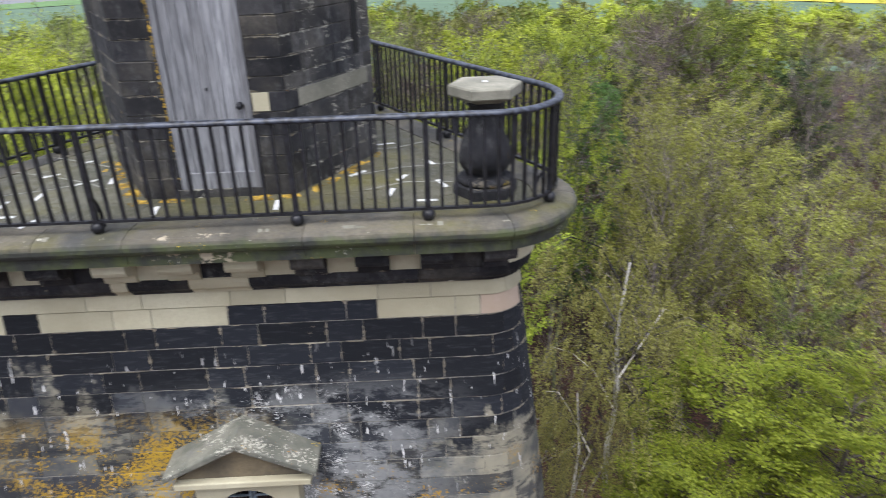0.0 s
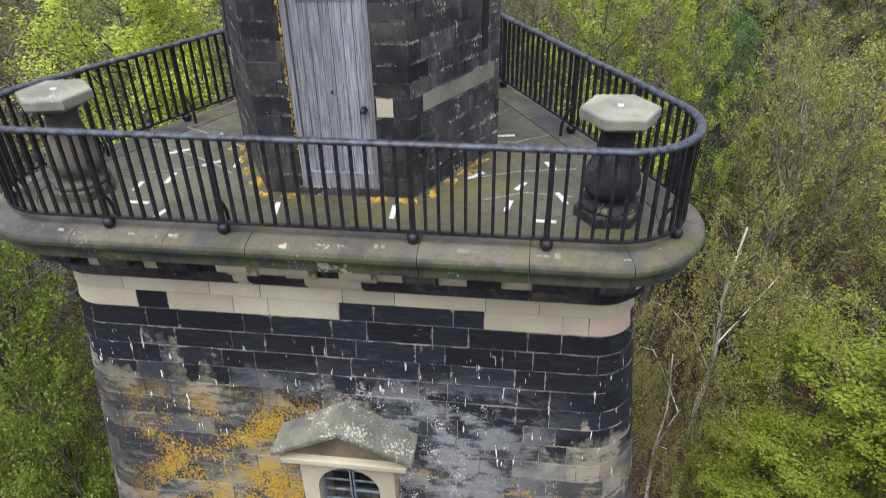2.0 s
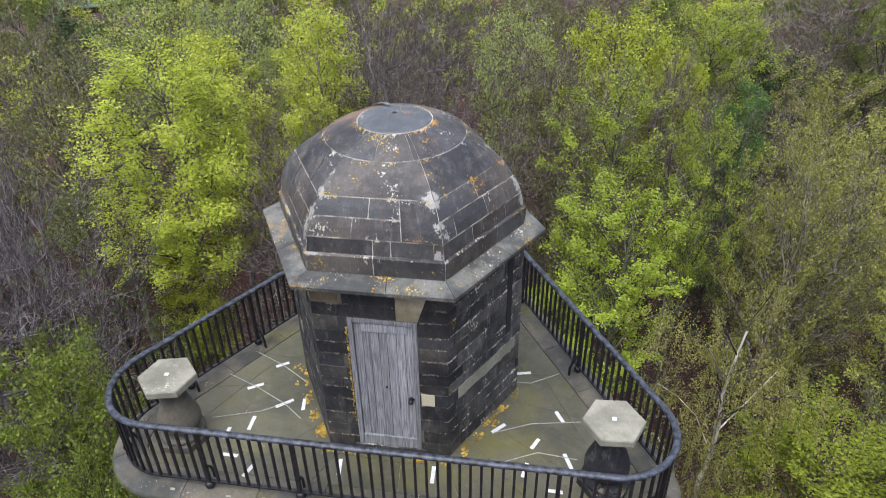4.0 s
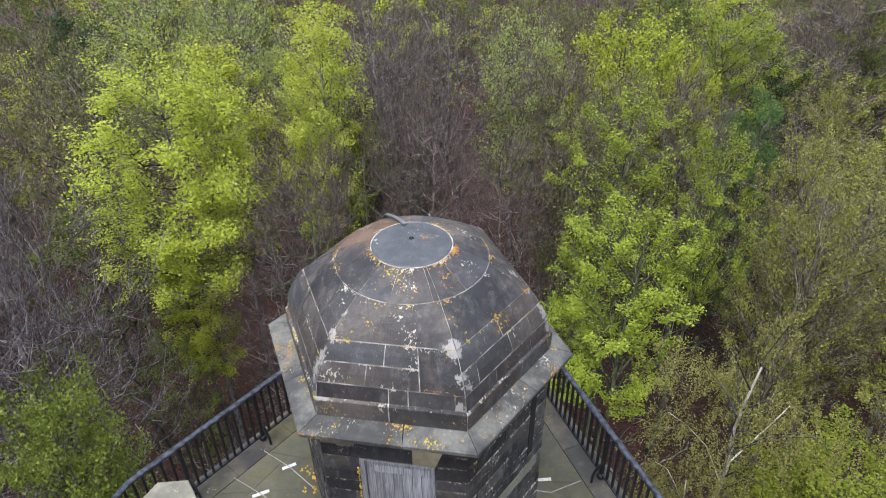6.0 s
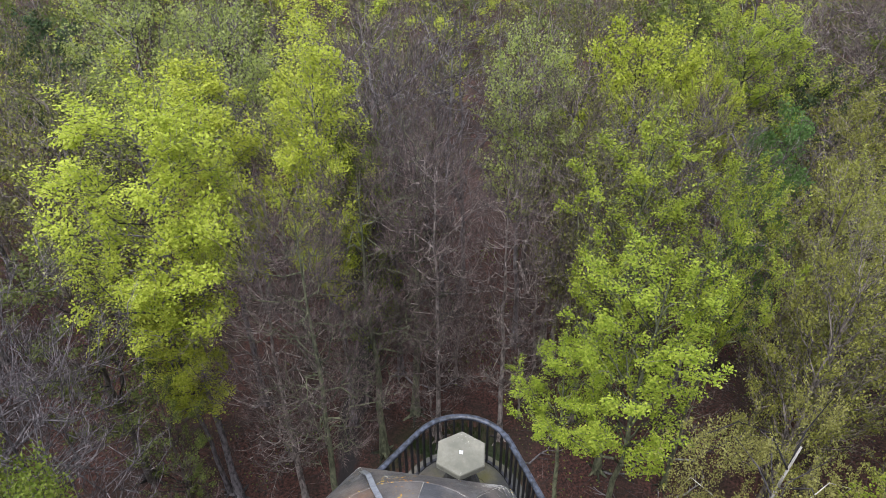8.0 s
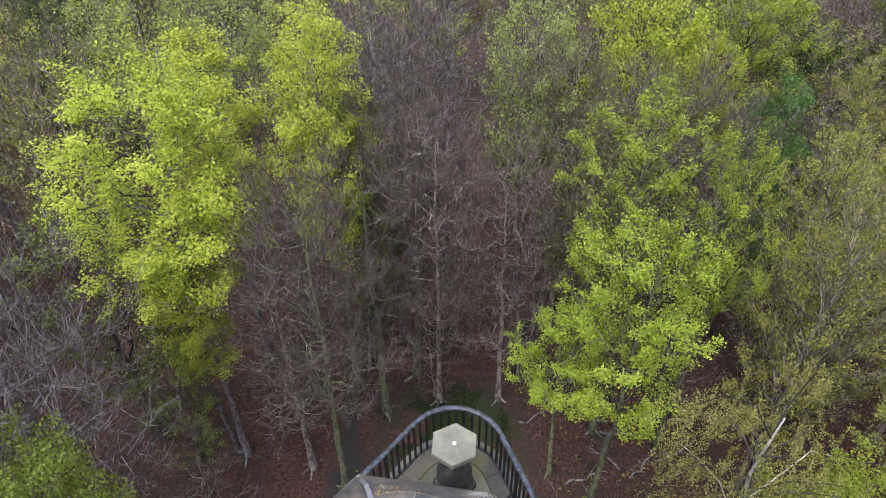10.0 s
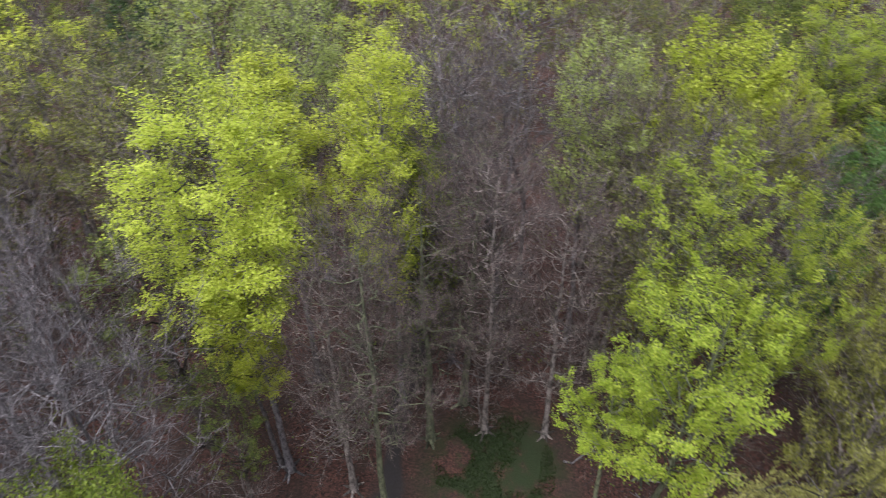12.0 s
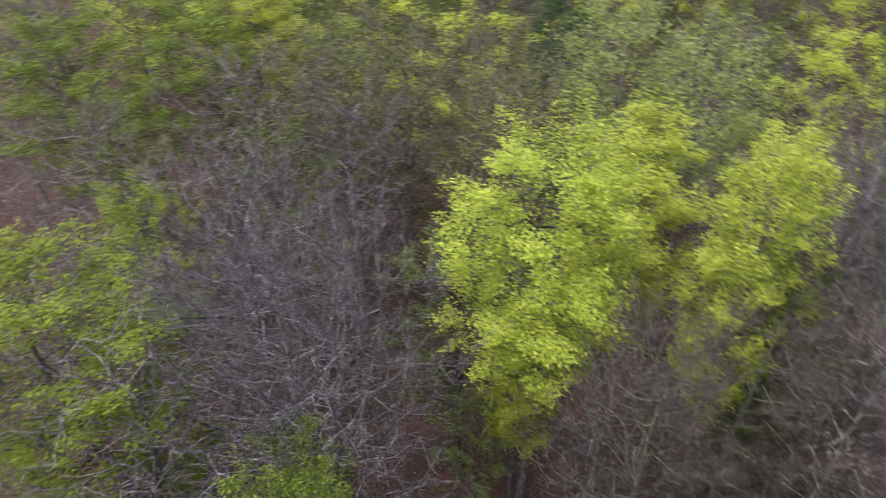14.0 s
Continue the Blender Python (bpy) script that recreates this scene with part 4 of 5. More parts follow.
for u in post_u:
    (v, f), (x, y) = upright(u, 0.033, 4, 0.05, 0.97)
    post = part("post", (v, f), IRON, railing)
    post.location = (x, y, FZ)
    foot = part("foot", lathe([(0.02, 0.02), (0.048, 0.03), (0.062, 0.06), (0.058, 0.095), (0.035, 0.115)], 10), IRON, post, "round iron foot", smooth=True)
    inx, iny = TRI.at(u, R0 - 0.3)
    d = Vector((inx - x, iny - y, 0)).normalized()
    pts = [(d.x * s, d.y * s, z) for s, z in ((0.01, 0.36), (0.05, 0.33), (0.11, 0.25), (0.15, 0.15), (0.155, 0.0))]
    strap("stay", pts, 0.026, 0.026, IRON, post, up=(-d.y, d.x, 0))
order = sorted(u % TRI.length for u in post_u)
for a, b in zip(order, order[1:] + [order[0] + TRI.length]):
    n = max(2, round((b - a) / 0.125))
    for i in range(1, n):
        (v, f), (x, y) = upright(a + (b - a) * i / n, 0.020, 4, 0.12, 0.97)
        baluster = part("baluster", (v, f), IRON, railing)
        baluster.location = (x, y, FZ)

# ---- three turned pedestals ----
for k, (a, dark) in enumerate(((330, True), (210, False), (90, True))):
    ped = empty("pedestal", ("turned stone pedestal, soot-black, under a pale hexagonal cap" if dark else "turned grey stone pedestal under a pale hexagonal cap"),
                "pedestal", (3.13 * math.cos(radians(a)), 3.13 * math.sin(radians(a)), FZ), "corner pedestals")
    stuff = CUP_STONE if dark else COPING
    part("plinth", lathe([(0.33, 0.0), (0.33, 0.10), (0.31, 0.12)], 6, radians(5)), stuff, ped)
    body = [(0.27, 0.12), (0.285, 0.15), (0.27, 0.18), (0.20, 0.20), (0.19, 0.235), (0.235, 0.27), (0.265, 0.33), (0.268, 0.40), (0.25, 0.48), (0.215, 0.57),
            (0.18, 0.67), (0.155, 0.78), (0.148, 0.87), (0.165, 0.89), (0.185, 0.905), (0.185, 0.935), (0.165, 0.945)]
    part("shaft", lathe(body, 28), stuff, ped, smooth=True)
    v, f = lathe([(0.23, 0.94), (0.29, 0.975), (0.345, 0.99), (0.36, 1.005), (0.362, 1.085), (0.35, 1.1), (0.05, 1.11)], 6, radians((4, 14, 35)[k]))
    part("cap", (v, f), CAP_STONE, ped, "pale lichen-speckled hexagonal cap")
    part("marker", a_box(-0.025, 0.025, -0.025, 0.025, 1.108, 1.114), TAPE, ped, "small white square marker")

# ---- strips of white tape and thin cables on the floor ----
TAPES = ((-1.91, -0.05, 35), (-2.14, -0.54, 30), (-1.61, -0.81, 35), (-1.34, -0.79, 100), (-1.93, -1.22, 95), (-2.19, -1.43, 95), (-2.01, -1.78, 0),
         (1.62, 0.24, 10), (2.17, -0.55, 115), (2.28, -1.29, 110), (2.12, -1.77, 0), (1.37, -0.86, 50), (0.63, -1.73, 95), (-1.67, -1.98, 70),
         (-0.55, -1.77, 95), (1.86, -1.06, 60), (1.75, -1.5, 80))
for i, (x, y, a) in enumerate(TAPES):
    t = part("tape_strip", a_box(-0.125, 0.125, -0.025, 0.025, 0.0, 0.004, bevel=0.0015), TAPE)
    t.matrix_basis = pose(x, y, FZ + 0.006, 0, 0, a + 4 * math.sin(i)) @ Matrix.Diagonal((0.8 + 0.25 * (i * 7 % 5) / 4, 1, 1, 1))
    tagged(t, "short strip of white tape stuck on the stone floor", "tape", "tape strips on the floor")
for pts in (((-2.45, 0.2), (-1.9, -0.06), (-1.45, -0.35)), ((-2.6, -0.35), (-2.1, -0.56), (-1.6, -0.82), (-1.3, -1.05)), ((-2.5, -1.2), (-1.9, -1.0), (-1.5, -0.75)),
            ((1.45, 0.05), (1.75, 0.05), (2.15, 0.3)), ((1.3, -0.95), (1.8, -0.72), (2.45, -0.6)), ((1.5, -1.4), (1.9, -1.2), (2.4, -1.25))):
    fine = [(x, y, FZ + 0.005) for x, y in pts]
    tagged(strap("cable", fine, 0.012, 0.006, CABLE, None), "thin pale cable taped along the stone floor", "cable", "cables on the floor")

# ---- the ground and the fields far off ----
def rise(x, y):
    d = math.hypot(x, y)
    soft = min(1.0, d / 30.0)
    return -1.6 + soft * (0.9 * noise.noise((x * 0.045, y * 0.045, 2.0)) + 0.25 * noise.noise((x * 0.2, y * 0.2, 7.0))) - 22.0 * max(0.0, (d - 70.0) / 400.0) ** 1.1


verts, faces = [], []
radii = [0, 2.5, 5, 7.5, 10, 12.5, 15, 17.5, 20, 22.5, 25, 28, 31, 35, 40, 46, 53, 62, 74, 90, 115, 150, 200, 280, 400, 600, 1000, 1800, 3200]
SEG = 96
for r in radii:
    for i in range(SEG):
        a = 2 * math.pi * i / SEG
        x, y = r * math.cos(a), r * math.sin(a)
        verts.append((x, y, rise(x, y)))
for j in range(len(radii) - 1):
    for i in range(SEG):
        k = (i + 1) % SEG
        faces.append((j * SEG + i, (j + 1) * SEG + i, (j + 1) * SEG + k, j * SEG + k))
tagged(part("ground", (verts, faces), ground_stuff(), smooth=True), "woodland floor of brown leaf litter with a dark trodden path", "ground", kind="structure")
# the blue haze of distance is mixed into the corn's green
FIELD_HAZED = plain("hazed_corn_green", (0.085, 0.145, 0.085), 0.9, vary=0.12, scale=0.03, bump=0)
FIELD_YELLOW = plain("rape_in_flower", (0.50, 0.42, 0.03), 0.9, vary=0.12, scale=0.05, bump=0)
FIELD_PALE = plain("pale_pasture", (0.10, 0.19, 0.06), 0.9, vary=0.15, scale=0.03, bump=0)


def field(a0, a1, r0, r1, material, label):
    v, f = [], []
    n = 14
    for r in (r0, (r0 + r1) / 2, r1):
        for i in range(n + 1):
            a = radians(90 - (a0 + (a1 - a0) * i / n))
            x, y = r * math.cos(a), r * math.sin(a)
            v.append((x, y, rise(x, y) + 0.5 + r * 0.004))
    for j in range(2):
        for i in range(n):
            f.append((j * (n + 1) + i, j * (n + 1) + i + 1, (j + 1) * (n + 1) + i + 1, (j + 1) * (n + 1) + i))
    tagged(part("field", (v, f), material), label, "field", kind="structure")


field(-60, 24, 150, 900, FIELD_HAZED, "wide green field of young corn beyond the woods, blue haze in its colour")
field(24.5, 60, 150, 420, FIELD_HAZED, "green field of young corn beyond the woods, blue haze in its colour")
field(24.5, 60, 430, 900, FIELD_YELLOW, "yellow field of rape in flower")
field(-60, 60, 920, 1700, FIELD_PALE, "pale pasture on the far slope")

# ---- trees ----
LIME = leaf("young_beech_leaf", (0.29, 0.36, 0.024), (0.56, 0.60, 0.095), 0.35, 0.04)
BRIGHT = leaf("fresh_green_leaf", (0.175, 0.255, 0.017), (0.40, 0.46, 0.060), 0.35)
LUSH = leaf("full_green_leaf", (0.108, 0.146, 0.009), (0.25, 0.282, 0.029), 0.3)
GREEN = leaf("soft_green_leaf", (0.105, 0.158, 0.018), (0.245, 0.295, 0.05), 0.35)
OLIVE = leaf("opening_olive_bud", (0.08, 0.088, 0.024), (0.26, 0.265, 0.072), 0.25)
GOLD = leaf("golden_young_leaf", (0.172, 0.186, 0.036), (0.415, 0.425, 0.10), 0.3)
GROLIVE = leaf("olive_green_leaf", (0.065, 0.095, 0.020), (0.23, 0.265, 0.07), 0.3)
YELLOW = leaf("yellow_green_leaf", (0.29, 0.36, 0.028), (0.52, 0.56, 0.085), 0.4)
PALE_LEAF = leaf("pale_green_leaf", (0.244, 0.305, 0.073), (0.439, 0.488, 0.159), 0.4)
CATKIN = leaf("birch_catkin_leaf", (0.165, 0.160, 0.040), (0.345, 0.33, 0.105), 0.3)
DARKLEAF = leaf("dark_evergreen_leaf", (0.022, 0.043, 0.015), (0.061, 0.091, 0.027), 0.15)
WILLOW = leaf("blue_green_needle", (0.073, 0.159, 0.043), (0.159, 0.268, 0.073), 0.3)
BARK_GREY = bark("silver_grey_bark", (0.064, 0.056, 0.058), (0.255, 0.232, 0.238))
BARK_BROWN = bark("brown_grey_bark", (0.060, 0.050, 0.045), (0.27, 0.23, 0.208))
BARK_DARK = bark("dark_bark", (0.04, 0.034, 0.027), (0.10, 0.085, 0.07))
TWIG = bark("dark_fine_twig", (0.046, 0.034, 0.031), (0.205, 0.152, 0.140))
TWIG_GREY = bark("grey_fine_twig", (0.020, 0.017, 0.019), (0.09, 0.079, 0.086))
TWIG_ASH = bark("pale_ash_twig", (0.036, 0.031, 0.032), (0.185, 0.160, 0.165))
BARK_MOSS = bark("mossy_grey_bark", (0.060, 0.066, 0.038), (0.175, 0.185, 0.108))
BARK_BIRCH = bark("white_birch_bark", (0.22, 0.20, 0.175), (0.66, 0.63, 0.58), 2.2)


class Wood:
    """Collects tapered tubes into one mesh."""

    def __init__(self):
        self.v, self.f = [], []

    def tube(self, pts, radii, sides):
        k, m = len(self.v), len(pts)
        for i in range(m):
            a, b = pts[max(i - 1, 0)], pts[min(i + 1, m - 1)]
            d = (b - a).normalized()
            s = d.orthogonal().normalized()
            t = d.cross(s)
            for j in range(sides):
                ang = 2 * math.pi * j / sides
                q = pts[i] + (s * math.cos(ang) + t * math.sin(ang)) * radii[i]
                self.v.append((q.x, q.y, q.z))
        for i in range(m - 1):
            for j in range(sides):
                h = (j + 1) % sides
                self.f.append((k + i * sides + j, k + i * sides + h, k + (i + 1) * sides + h, k + (i + 1) * sides + j))


def bulk_mesh(name, verts, size, material):
    """A mesh of loose polygons, size corners each, from an (n, size, 3) array."""
    n = len(verts)
    me = bpy.data.meshes.new(name)
    me.vertices.add(n * size)
    me.vertices.foreach_set("co", np.asarray(verts, dtype=np.float32).ravel())
    me.loops.add(n * size)
    me.loops.foreach_set("vertex_index", np.arange(n * size, dtype=np.int32))
    me.polygons.add(n)
    me.polygons.foreach_set("loop_start", np.arange(0, n * size, size, dtype=np.int32))
    me.polygons.foreach_set("loop_total", np.full(n, size, dtype=np.int32))
    me.update(calc_edges=True)
    me.materials.append(material)
    return me


def unit(v):
    return v / np.maximum(1e-6, np.linalg.norm(v, axis=1, keepdims=True))


def leaf_tips(pos, size, rs, flat=0.5, droop=0.0, normal=None):
    """One pointed leaf at each place, lying in the plane of its spray."""
    n = len(pos)
    axis = rs.normal(size=(n, 3))
    axis[:, 2] = axis[:, 2] * (1 - flat) - droop
    axis = unit(axis)
    up = rs.normal(size=(n, 3)) * (1 - flat)
    up += (np.array((0, 0, 1.4)) if normal is None else normal * 1.4) * flat
    side = unit(np.cross(axis, up))
    s = (size * rs.uniform(0.55, 1.4, n))[:, None]
    w = s * rs.uniform(0.36, 0.52, n)[:, None]
    return np.stack((pos - axis * s * 0.3 - side * w, pos - axis * s * 0.3 + side * w, pos + axis * s * 0.7), axis=1)


def spikes(base, way, length, r, rs):
    """Fine twigs: long points, each a sliver in its own plane."""
    way = unit(way)
    s = unit(np.cross(way, rs.normal(size=(len(base), 3)))) * r
    return np.stack((base - s, base + s, base + way * length[:, None]), axis=1)


def shoots(base, way, length, r, rs, crook=0.45):
    """Twigs with a crook half way along."""
    way = unit(way)
    far = base + way * length[:, None] * 0.5
    on = unit(way + rs.normal(size=way.shape) * crook)
    return np.concatenate((spikes(base, way, length * 0.62, r, rs), spikes(base + (far - base) * 0.9, on, length * 0.6, r * 0.8, rs)))


def grow(seed, height=16.0, crown=3.3, bottom=0.34, limbs=34, subs=7, leaves=12000, size=0.12, spray=0.5, flat=0.6, twigs=1500, twig_len=0.7,
         steep=0.7, droop=0.0, mats=None, thick=0.19, stems=1, patchy=0.0, wild=0.12, simple=False, roots=True, pointed=1.0, bend=0.05, split=False, crowned=0.0):
    """Grow one tree inside a lumpy egg: returns its trunk, twig and leaf meshes."""
    rd, rs = random.Random(seed), np.random.RandomState(seed)
    w, fine = Wood(), Wood()
    bare = not leaves
    zc, az = height * (bottom + 1) / 2, height * (1 - bottom) / 2
    poles = []
    for k in range(stems):
        a = rd.uniform(0, 6.28)
        out = Vector((math.cos(a), math.sin(a), 0)) * (bend * height if k == 0 else crown * 0.5)
        start = Vector((0, 0, 0)) if k == 0 else poles[0][0][3].copy()
        top = Vector((out.x, out.y, height * (0.93 if k == 0 else rd.uniform(0.76, 0.9))))
        pts = []
        for i in range(10):
            f = i / 9
            p = start.lerp(top, f) + Vector((rd.uniform(-1, 1), rd.uniform(-1, 1), 0)) * 0.16 * math.sin(math.pi * f)
            if k:
                p += out * 0.3 * math.sin(math.pi * f)
            pts.append(p)
        rad = [thick * (1.0 if k == 0 else 0.62) * max(0.04, 1 - i / 9) ** 0.85 + 0.012 for i in range(10)]
        if k == 0:
            rad[0] *= 1.5
        w.tube(pts, rad, 5 if simple else 8)
        poles.append((pts, rad))
    if roots and not simple:
        for k in range(6):
            a = 2 * math.pi * k / 6 + rd.uniform(-0.4, 0.4)
            d, far = Vector((math.cos(a), math.sin(a), 0)), rd.uniform(0.8, 1.7)
            w.tube([Vector((0, 0, 0.45)), d * 0.33 + Vector((0, 0, 0.13)), d * far + Vector((0, 0, -0.12))], [thick * 0.75, thick * 0.5, 0.03], 5)
    ends = []
    for i in range(limbs):
        pts, rad = poles[i % stems]
        # aim at an even spread of places over the egg, from its lower rim to its top
        h = -0.72 + 1.66 * (i + 0.5) / limbs
        a = i * 2.39996 + rd.uniform(-0.35, 0.35)
        across = math.sqrt(max(0.0, 1 - h * h)) ** pointed
        lump = 1 + 0.42 * noise.noise((math.cos(a) * 1.4 + seed, math.sin(a) * 1.4, h * 1.7)) + rd.uniform(-wild, wild)
        d = Vector((math.cos(a), math.sin(a), 0))
        aim = d * crown * across * lump + Vector((0, 0, zc + az * h * (0.92 + 0.08 * lump)))
        run = crown * across * lump
        zs = min(max(aim.z - steep * run - 0.4, height * (bottom * 0.62 + 0.1 * rd.random())), height * 0.88)
        q = min(8.99, max(1.0, 9 * zs / (height * 0.93)))
        j = int(q)
        base = pts[j].lerp(pts[j + 1], q - j)
        mid = base.lerp(aim, 0.55) + Vector((0, 0, (0.10 if steep > 0.5 else 0.02) * run)) - d * run * 0.06 * steep
        n = 3 if simple else 6
        line, radl = [], []
        for k in range(n + 1):
            f = k / n
            p = base * (1 - f) ** 2 + mid * 2 * f * (1 - f) + aim * f * f
            p += Vector((rd.uniform(-1, 1), rd.uniform(-1, 1), rd.uniform(-1, 1))) * (0.17 if bare else 0.10) * run * math.sin(math.pi * f) - Vector((0, 0, droop * run * f ** 3))
            line.append(p)
            radl.append(max(0.009, rad[j] * (0.27 if bare else 0.46) * (1 - f) ** 1.2 + (0.014 - 0.008 * f if bare else 0.009)))
        (fine if split and i % 7 else w).tube(line, radl, 3 if simple else 4)
        ends.append((line[-2], line[-1], 1.0))
        for b in range(subs):
            s = 0.22 + 0.76 * (b + rd.random()) / subs
            k = min(n - 1, int(s * n))
            p0 = line[k].lerp(line[k + 1], s * n - k)
            go = (line[k + 1] - line[k]).normalized()
            sd = go * rd.uniform(0.3, 1.0) + Vector((-d.y, d.x, 0)) * (1 if b % 2 else -1) * rd.uniform(0.3, 1.0) + Vector((0, 0, rd.uniform(-0.2, 0.55)))
            sd.normalize()
            ln = crown * rd.uniform(0.22, 0.52) * (1.2 - 0.6 * s)
            p1 = p0 + sd * ln * 0.5 + Vector((rd.uniform(-1, 1), rd.uniform(-1, 1), rd.uniform(-1, 1))) * 0.13 * ln
            p2 = p0 + sd * ln + Vector((0, 0, (0.2 - droop * 2.2) * ln))
            if bare and not simple:
                q = p1.lerp(p2, 0.5) + Vector((rd.uniform(-1, 1), rd.uniform(-1, 1), rd.uniform(-1, 1))) * 0.10 * ln
                w.tube([p0, p1, q, p2], [radl[k] * 0.45 + 0.006, 0.014, 0.010, 0.005], 3)
            elif not simple:
                (fine if split else w).tube([p0, p2], [radl[k] * 0.5 + 0.003, 0.005], 3)
            lush = rd.uniform(0.35, 1.65) if rd.random() > patchy else 0.06
            ends += [(p0, p1, lush * 0.6), (p1, p2, lush)]
    a0 = np.array([tuple(c[0]) for c in ends])
    a1 = np.array([tuple(c[1]) for c in ends])
    lush = np.array([c[2] for c in ends])
    out = {"trunk": (w.v, w.f), "boughs": (fine.v, fine.f)}
    rank = (a1[:, 2] - a1[:, 2].min()) / np.ptp(a1[:, 2]) + 0.05
    idx = rs.choice(len(ends), twigs, p=rank ** crowned / (rank ** crowned).sum())
    f = rs.uniform(0.1, 1, twigs)[:, None]
    base = a0[idx] * (1 - f) + a1[idx] * f
    away = unit(a1[idx] - np.array((0, 0, zc - az * 0.9)))
    way = unit(a1[idx] - a0[idx]) * 0.8 + away * 0.7 + rs.normal(size=(twigs, 3)) * 0.5 + np.array((0, 0, 0.2 - droop * 4.5))
    length = twig_len * rs.uniform(0.35, 1.25, twigs)
    tips = base + unit(way) * length[:, None]
    thin = 0.013 if simple else 0.009
    tw = [spikes(base, way, length, thin, rs) if simple else shoots(base, way, length, thin, rs)]
    if bare and not simple:
        more = rs.randint(0, twigs, int(twigs * 1.6))
        f = rs.uniform(0.2, 0.9, len(more))[:, None]
        way2 = unit(way[more]) + rs.normal(size=(len(more), 3)) * 0.55
        tw.append(spikes(base[more] * (1 - f) + tips[more] * f, way2, length[more] * rs.uniform(0.3, 0.75, len(more)), 0.0055, rs))
    if leaves:
        # flat sprays at the ends of the shoots, the leaves lying within each
        lean = unit(rs.normal(size=(len(ends), 3)) * 0.28 + np.array((0, 0, 1.0)) + 0.35 * unit(a1 - np.array((0, 0, zc))) * np.array((1, 1, 0)))
        pick = rs.choice(len(ends), leaves, p=lush / lush.sum())
        f = rs.uniform(0.15, 1.15, leaves)[:, None]
        nrm = lean[pick]
        off = rs.normal(size=(leaves, 3))
        off -= nrm * (off * nrm).sum(1)[:, None] * flat
        pos = a0[pick] * (1 - f) + a1[pick] * f + off * spray * 0.42 - np.array((0, 0, 1)) * droop * rs.uniform(0, 2.6, leaves)[:, None]
        out["crown"] = bulk_mesh("crown", leaf_tips(pos, size, rs, flat, droop, nrm), 3, mats[1])
    out["twigs"] = bulk_mesh("branchwork", np.concatenate(tw), 3, mats[0])
    return out


def weeping(seed, height=16.0, limbs=20, strands=24, leaves=66):
    """A birch: a slim forked white trunk, limbs that rise and arch over, and hanging strands of tiny leaves."""
    rd, rs = random.Random(seed), np.random.RandomState(seed)
    w, fine = Wood(), Wood()
    leader = [Vector((0.10 * math.sin(i * 1.3 + seed), 0.10 * math.cos(i * 1.7), height * 0.84 * i / 11)) for i in range(12)]
    w.tube(leader, [0.145 * (1 - i / 12.5) + 0.012 for i in range(12)], 8)
    fork = [leader[7] + Vector((0.16 * i, -0.04 * i, 0.55 * i)) + Vector((0, 0, -0.03 * i * i)) for i in range(7)]
    w.tube(fork, [0.05 * (1 - i / 7.5) + 0.008 for i in range(7)], 6)
    base, way, span_of, posts = [], [], [], []
    for i in range(limbs):
        stem = fork if i % 5 == 4 else leader
        f = 0.42 + 0.56 * (i + 0.5) / limbs if stem is leader else rd.uniform(0.4, 0.95)
        k = min(len(stem) - 2, int(f * (len(stem) - 1)))
        p0 = stem[k].lerp(stem[k + 1], f * (len(stem) - 1) - k)
        a = i * 2.39996 + rd.uniform(-0.3, 0.3)
        d = Vector((math.cos(a), math.sin(a), 0))
        ln = rd.uniform(1.7, 2.7) * (1.15 - 0.55 * max(0, f - 0.6))
        line = [p0, p0 + d * 0.40 * ln + Vector((0, 0, 0.55 * ln)), p0 + d * 0.72 * ln + Vector((0, 0, 0.78 * ln)), p0 + d * ln + Vector((0, 0, 0.66 * ln)), p0 + d * 1.15 * ln + Vector((0, 0, 0.30 * ln))]
        line = [line[0]] + [p + Vector((rd.uniform(-1, 1), rd.uniform(-1, 1), rd.uniform(-0.6, 0.6))) * 0.09 * ln for p in line[1:]]
        (w if i % 7 == 0 else fine).tube(line, [0.032, 0.024, 0.016, 0.010, 0.005], 4)
        for _ in range(strands):
            g = rd.uniform(0.9, 3.98)
            k = int(g)
            p = line[k].lerp(line[k + 1], g - k) + Vector((rd.gauss(0, 1), rd.gauss(0, 1), rd.gauss(0, 0.6))) * 0.16 * ln
            base.append(tuple(p))
            way.append((d.x * 0.3 + rd.gauss(0, 0.22), d.y * 0.3 + rd.gauss(0, 0.22), -1.0))
            span_of.append(rd.uniform(0.6, 1.9))
    base, way, span_of = np.array(base), unit(np.array(way)), np.array(span_of)
    pick = rs.randint(0, len(base), limbs * strands * leaves)
    f = rs.uniform(0.0, 1.0, len(pick))[:, None]
    pos = base[pick] + way[pick] * span_of[pick][:, None] * f + rs.normal(size=(len(pick), 3)) * 0.055
    return {"trunk": (w.v, w.f), "boughs": (fine.v, fine.f), "crown": bulk_mesh("crown", leaf_tips(pos, 0.052, rs, 0.1, 0.6), 3, CATKIN),
            "twigs": bulk_mesh("branchwork", shoots(base, way, span_of, 0.006, rs, 0.15), 3, TWIG_GREY)}


